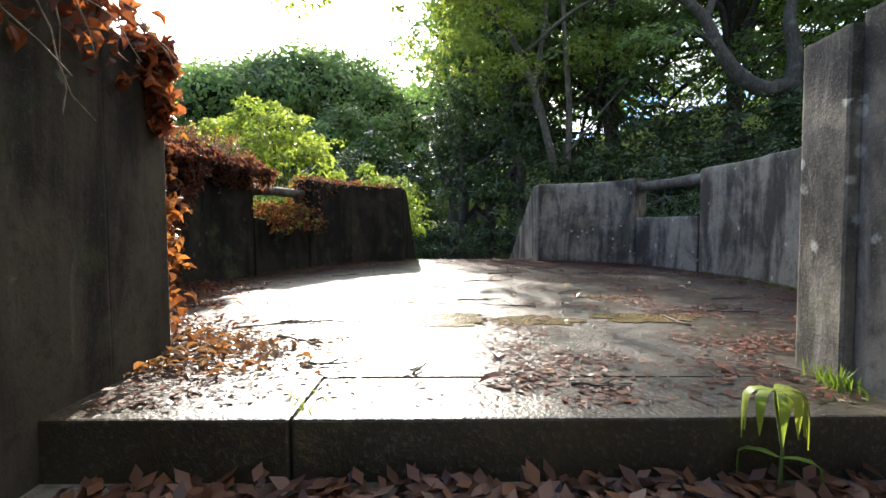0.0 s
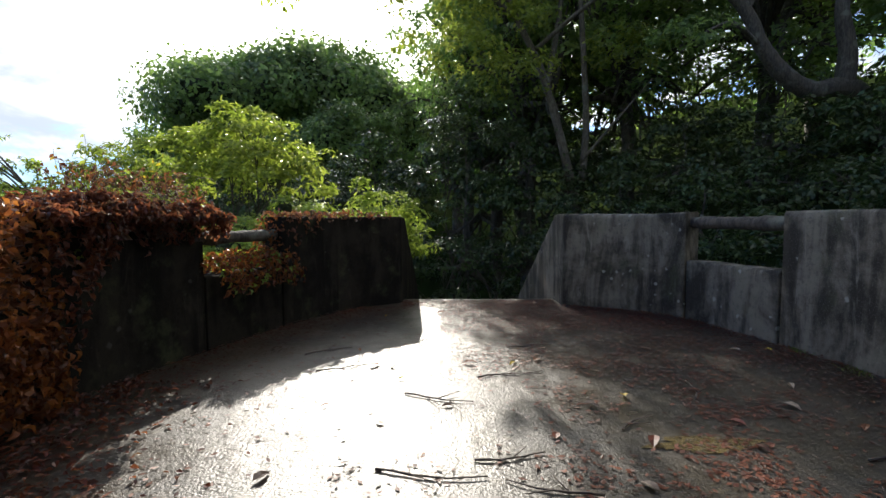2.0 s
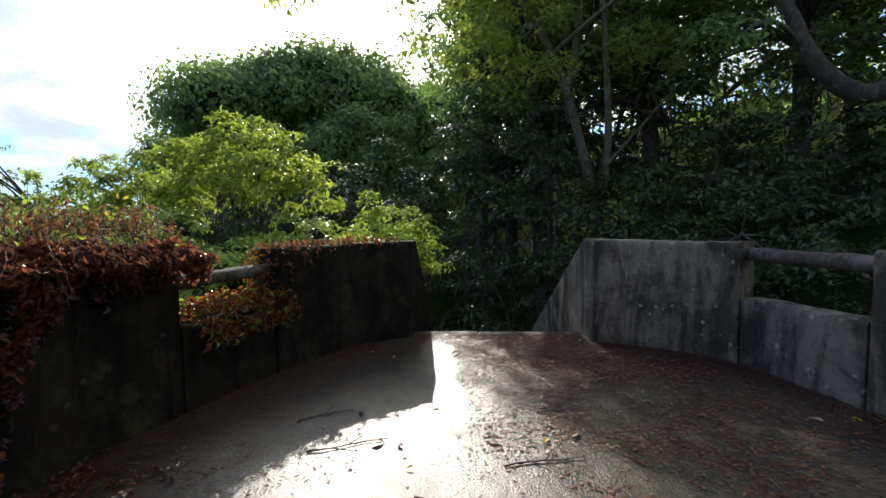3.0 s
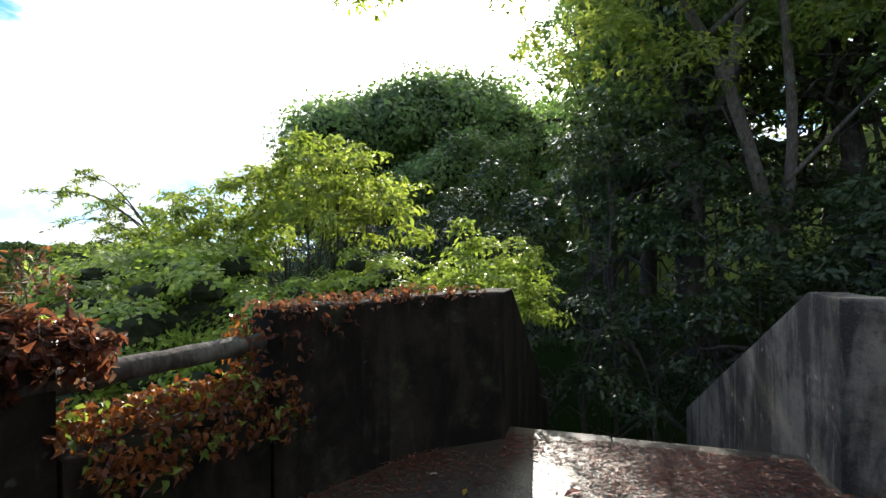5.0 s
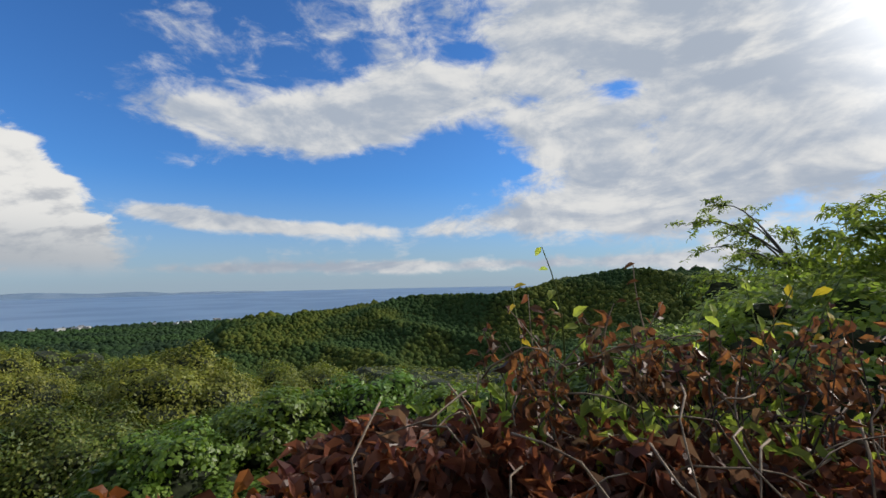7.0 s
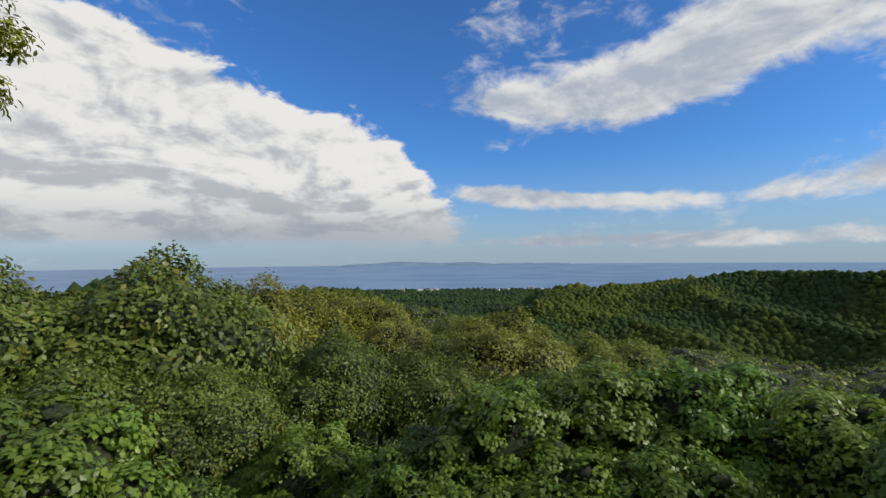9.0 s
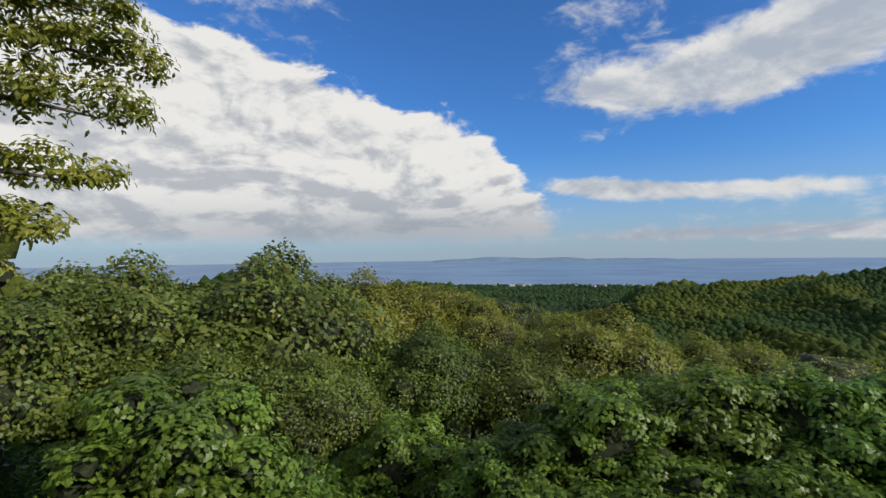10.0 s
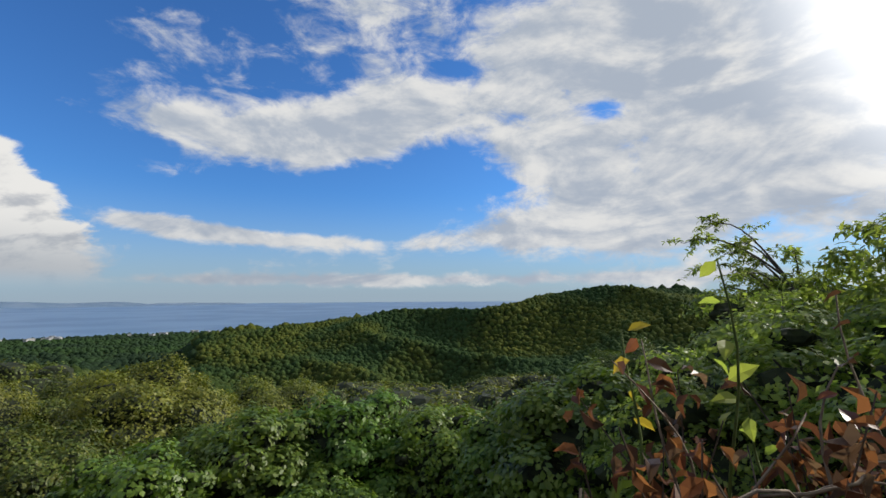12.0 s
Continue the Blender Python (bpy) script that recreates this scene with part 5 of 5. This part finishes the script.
def leaf_pile(x0, x1, y0, y1, n, seed):
    """Large curled leaves heaped where the wind leaves them."""
    rng = np.random.default_rng(seed)
    p = []
    while len(p) < n:
        x, y = rng.uniform(x0, x1), rng.uniform(y0, y1)
        edge = left_x(y) if y > 2.0 else -1.13
        if x < edge + 0.03 or rng.random() > math.exp(-((x - edge) / (0.42 + 0.3 * noise.noise(Vector((y * 3, 0, seed))))) ** 2): continue
        p.append((x, y, 0.008 + 0.05 * rng.random() * math.exp(-(x - edge) * 4)))
    v, f = leaf_arrays(np.array(p), np.tile((0, 0, 1.0), (n, 1)), 0.044, 0.55, 1.2, 0.0, rng, True, 1.8)
    v[:, 2] = np.maximum(v[:, 2], 0.004)
    tagged(part("leaf_pile", mesh_of("leaf_pile", v, f, M_DEADLEAF)), "curled rust-brown leaves heaped at the wall's foot", "litter", kind="stuff")


leaf_pile(-1.3, -0.3, 1.6, 2.6, 520, 61)
leaf_pile(-2.3, -1.0, 2.4, 4.4, 900, 62)


def fallen_leaf(x, y, size, mat, label, seed):
    rng = np.random.default_rng(seed)
    v, f = leaf_arrays(np.zeros((1, 3)), np.array([[0, 0, 2.5]]), size, 0.55, 0.4, 0.0, rng, True)
    v[:, 2] -= v[:, 2].min()
    ob = tagged(part("fallen_leaf", mesh_of("fallen_leaf", v, f, mat)), label, "leaf", "fallen leaves")
    ob.location = (x, y, 0.004)


def fallen_twig(x, y, length, turn, seed, forks=1):
    rng = np.random.default_rng(seed)
    e = tagged(new("fallen_twig"), "thin dark dead twig lying on wet concrete", "twig", "fallen twigs")
    e.location, e.rotation_euler = (x, y, 0.008), (0, 0, radians(turn))
    pts = [Vector((length * t, 0.06 * length * math.sin(4 * t + seed), 0.004 * abs(math.sin(9 * t)))) for t in np.linspace(0, 1, 7)]
    part("stick", mesh_of("stick", *tube(pts, list(np.linspace(0.0065, 0.003, 7)), 6, 0.2, rng), M_TWIG, True), e)
    for i in range(forks):
        a = pts[2 + i % 4]
        w = Vector((length * 0.25, (1 if i % 2 else -1) * length * rng.uniform(0.12, 0.3), 0.01))
        part("side_shoot", mesh_of("side_shoot", *tube([a, a + w * 0.5, a + w], [0.004, 0.003, 0.002], 5), M_TWIG, True), e)


rl = np.random.default_rng(31)
for i in range(80):
    y = rl.uniform(1.35, 6.8)
    x = rl.uniform(max(-1.0, left_x(y) + 0.2) if y > 1.85 else -0.95, 1.15 if y < 1.9 else right_x(y) - 0.1)
    kind = rl.choice(4, p=[0.45, 0.25, 0.2, 0.1])
    fallen_leaf(x, y, rl.uniform(0.05, 0.10), (M_DEADLEAF, M_LITTER, M_STEM, M_YELLOWLEAF)[kind], ("curled orange-brown dead leaf on the slab", "dark wet dead leaf on the slab", "pale dry leaf on the slab", "yellow fallen leaf on the slab")[kind], 500 + i)
for i, (x, y, l, a, k) in enumerate([(-0.55, 1.75, 0.22, 5, 2), (0.42, 1.52, 0.2, -8, 3), (-0.9, 2.6, 0.5, -12, 4), (-1.1, 2.4, 0.45, 20, 4), (-0.8, 2.2, 0.4, -35, 3), (-0.1, 1.62, 0.14, 80, 1), (-0.35, 3.2, 0.5, -5, 1), (0.1, 3.3, 0.35, 8, 2), (-1.0, 4.6, 0.5, 14, 2),
                                     (0.6, 3.0, 0.4, 160, 2), (0.9, 3.6, 0.3, 40, 1), (0.2, 4.4, 0.5, 20, 3), (-0.3, 4.1, 0.45, -14, 3), (1.5, 4.0, 0.35, 70, 1), (1.9, 3.3, 0.4, 15, 1), (0.5, 5.2, 0.4, 5, 2), (-1.2, 5.0, 0.4, 30, 2), (1.3, 2.4, 0.3, 100, 1), (1.6, 2.8, 0.3, 0, 1)]):
    fallen_twig(x, y, l, a, 700 + i, k)


def puddle(x, y, rx, ry, seed):
    vs = [(0, 0, 0)]
    for i in range(60):
        a = 2 * math.pi * i / 60
        r = 1 + 0.5 * noise.noise(Vector((math.cos(a) * 1.5, math.sin(a) * 1.5, seed))) + 0.3 * noise.noise(Vector((math.cos(a) * 5, math.sin(a) * 5, seed)))
        vs.append((rx * r * math.cos(a), ry * r * math.sin(a), 0))
    ob = part("puddle", mesh_of("puddle", vs, [(0, i, i % 60 + 1) for i in range(1, 61)], M_PUDDLE))
    ob.location = (x, y, 0.0042)
    tagged(ob, "shallow brown puddle and painted sun-dapple patch on the slab", "puddle", "puddles")


def puddle_material():
    m, k = material("puddle_water")
    s = k.noise(place(k), 40, 4)
    fleck = k.noise(place(k), 130, 3, 0.7)
    c = k.mix(k.step(s, 0.4, 0.6), (0.13, 0.096, 0.038), (0.060, 0.046, 0.022))
    c = k.mix(k.step(fleck, 0.55, 0.68), c, (0.20, 0.155, 0.075))
    finish(k, c, k.step(fleck, 0.4, 0.7, 0.10, 0.5), fleck, 0.35, 0.004, spec=0.35)
    return m


M_PUDDLE = puddle_material()
puddle(0.0, 2.62, 0.28, 0.20, 1.0)
puddle(0.48, 2.58, 0.24, 0.15, 4.0)
puddle(-0.38, 2.50, 0.10, 0.07, 7.0)
# sun dapples on the right, laid in as golden silt patches
puddle(1.15, 2.66, 0.30, 0.16, 11.0)
puddle(1.25, 3.45, 0.26, 0.07, 15.0)


def weed(x, y, z, seed):
    """The limp plant that hangs its leaves in front of the step."""
    rng = np.random.default_rng(seed)
    e = tagged(new("wilted_plant"), "limp yellow-green plant growing at the step", "plant")
    e.location = (x, y, z)
    top = Vector((0.0, 0.02, 0.27))
    part("stalk", mesh_of("stalk", *tube([(0, 0, -0.03), (0.01, 0, 0.12), (-0.005, 0.01, 0.24), top], [0.006, 0.005, 0.004, 0.003], 6), M_GREENSTEM, True), e)
    for i in range(13):
        a = rng.uniform(0, 2 * math.pi)
        low = i > 9
        s = top if not low else Vector((0, 0, 0.1))
        ln, w = rng.uniform(0.10, 0.17), rng.uniform(0.011, 0.018)
        rows = []
        for j in range(7):
            t = j / 6
            out = 0.07 * math.sin(min(1.0, t * 1.7) * math.pi / 2) * (1.3 if low else 1)
            p = s + Vector((math.cos(a) * out, math.sin(a) * out, (0.03 * math.sin(t * math.pi) - ln * t ** 1.4)))
            side = Vector((-math.sin(a), math.cos(a), 0)) * w * math.sin(math.pi * (0.08 + 0.9 * t))
            rows += [p - side, p + Vector((math.cos(a), math.sin(a), 0)) * 0.003, p + side]
        fs = [(3 * j + c, 3 * j + c + 1, 3 * j + c + 4, 3 * j + c + 3) for j in range(6) for c in (0, 1)]
        part("leaf", mesh_of("leaf", rows, fs, M_SHRUBLEAF if low else M_LIMPLEAF, True), e)


M_LIMPLEAF = leaf_material("limp_leaf", [(0.22, 0.27, 0.04), (0.30, 0.32, 0.06), (0.18, 0.25, 0.04)], 0.5, 0.4)
weed(0.86, 1.17, -0.17, 3)


def tuft(x, y, n, h, mat, label, seed):
    rng = np.random.default_rng(seed)
    vs, fs = [], []
    for _ in range(n):
        b = Vector((rng.normal(0, 0.03), rng.normal(0, 0.06), 0))
        l = Vector((rng.normal(-0.01, 0.02), rng.normal(0, 0.02), h * rng.uniform(0.5, 1.1)))
        s = Vector((rng.normal(), rng.normal(), 0)).normalized() * 0.004
        i = len(vs)
        vs += [b - s, b + s, b + l * 0.6 + s * 0.7, b + l * 0.6 - s * 0.7, b + l * 1.0 + Vector((rng.normal(0, 0.015), 0, 0))]
        fs += [(i, i + 1, i + 2, i + 3), (i + 3, i + 2, i + 4)]
    ob = tagged(part("grass_tuft", mesh_of("grass_tuft", vs, fs, mat)), label, "grass", kind="stuff")
    ob.location = (x, y, 0.002)


tuft(1.27, 1.48, 60, 0.075, M_SHRUBLEAF, "bright green moss and grass at the wall's foot", 1)
for i, y in enumerate((2.9, 3.3, 3.7, 4.1, 4.5, 5.0)):
    tuft(right_x(y) - 0.06, y, 70, 0.035, M_SHRUBLEAF, "low green moss along the parapet's foot", 20 + i)
tuft(-0.42, 1.36, 14, 0.04, M_BRIGHTLEAF, "small green weeds in the slab's joint", 2)


# ---- the far shore ----
def headland(az0, az1, d, el, seed):
    """A low headland across the bay, distance haze painted into its colour."""
    vs, fs = [], []
    n = 40
    for i in range(n + 1):
        a = az0 + (az1 - az0) * i / n
        t = i / n
        h = 1.6 + d * math.tan(radians(-0.75 + el * math.sin(math.pi * t) ** 0.6 * (0.7 + 0.5 * noise.noise(Vector((t * 4, seed, 0))))))
        for dd, z in ((d, -62), (d + 60, h), (d + 220, -62)):
            x, y = polar(a, dd)
            vs.append((x, y, z))
    for i in range(n):
        for j in (0, 1): fs.append((3 * i + j, 3 * i + 3 + j, 3 * i + 4 + j, 3 * i + 1 + j))
    tagged(part("headland", mesh_of("headland", vs, fs, M_HAZY, True)), "low headland across the bay, haze painted in blue-grey", "hill", kind="structure")


# blue-grey of the air between, put into the base colour
M_HAZY = plain("haze_tinted_headland", (0.10, 0.16, 0.24), (0.13, 0.19, 0.27), 0.01, 0.9)
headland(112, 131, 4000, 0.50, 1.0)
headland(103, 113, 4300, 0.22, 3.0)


def coast_house():
    e = tagged(new("coast_house"), "small pale flat-roofed building by the shore", "house", "coast houses")
    part("wall", bm_mesh("wall", box_bm(-3.5, 3.5, -2.5, 2.5, -3.5, 1.2), M_PALEWALL), e)
    part("roof", bm_mesh("roof", box_bm(-3.8, 3.8, -2.8, 2.8, 1.2, 1.6), M_GREYROOF), e)
    return e


M_PALEWALL = plain("pale_render", (0.45, 0.45, 0.43), (0.33, 0.33, 0.32), 0.4)
M_GREYROOF = plain("grey_roof", (0.35, 0.36, 0.38), (0.25, 0.25, 0.27), 0.4)
rh = np.random.default_rng(77)
first = coast_house()
for i in range(22):
    hx, hy = polar(rh.uniform(104, 124), rh.uniform(860, 940))
    hm = pose(hx, hy, land(hx, hy) + 3.5, 0, 0, rh.uniform(0, 180))
    if i == 0: first.matrix_basis = hm
    else: copy_thing(first, hm)
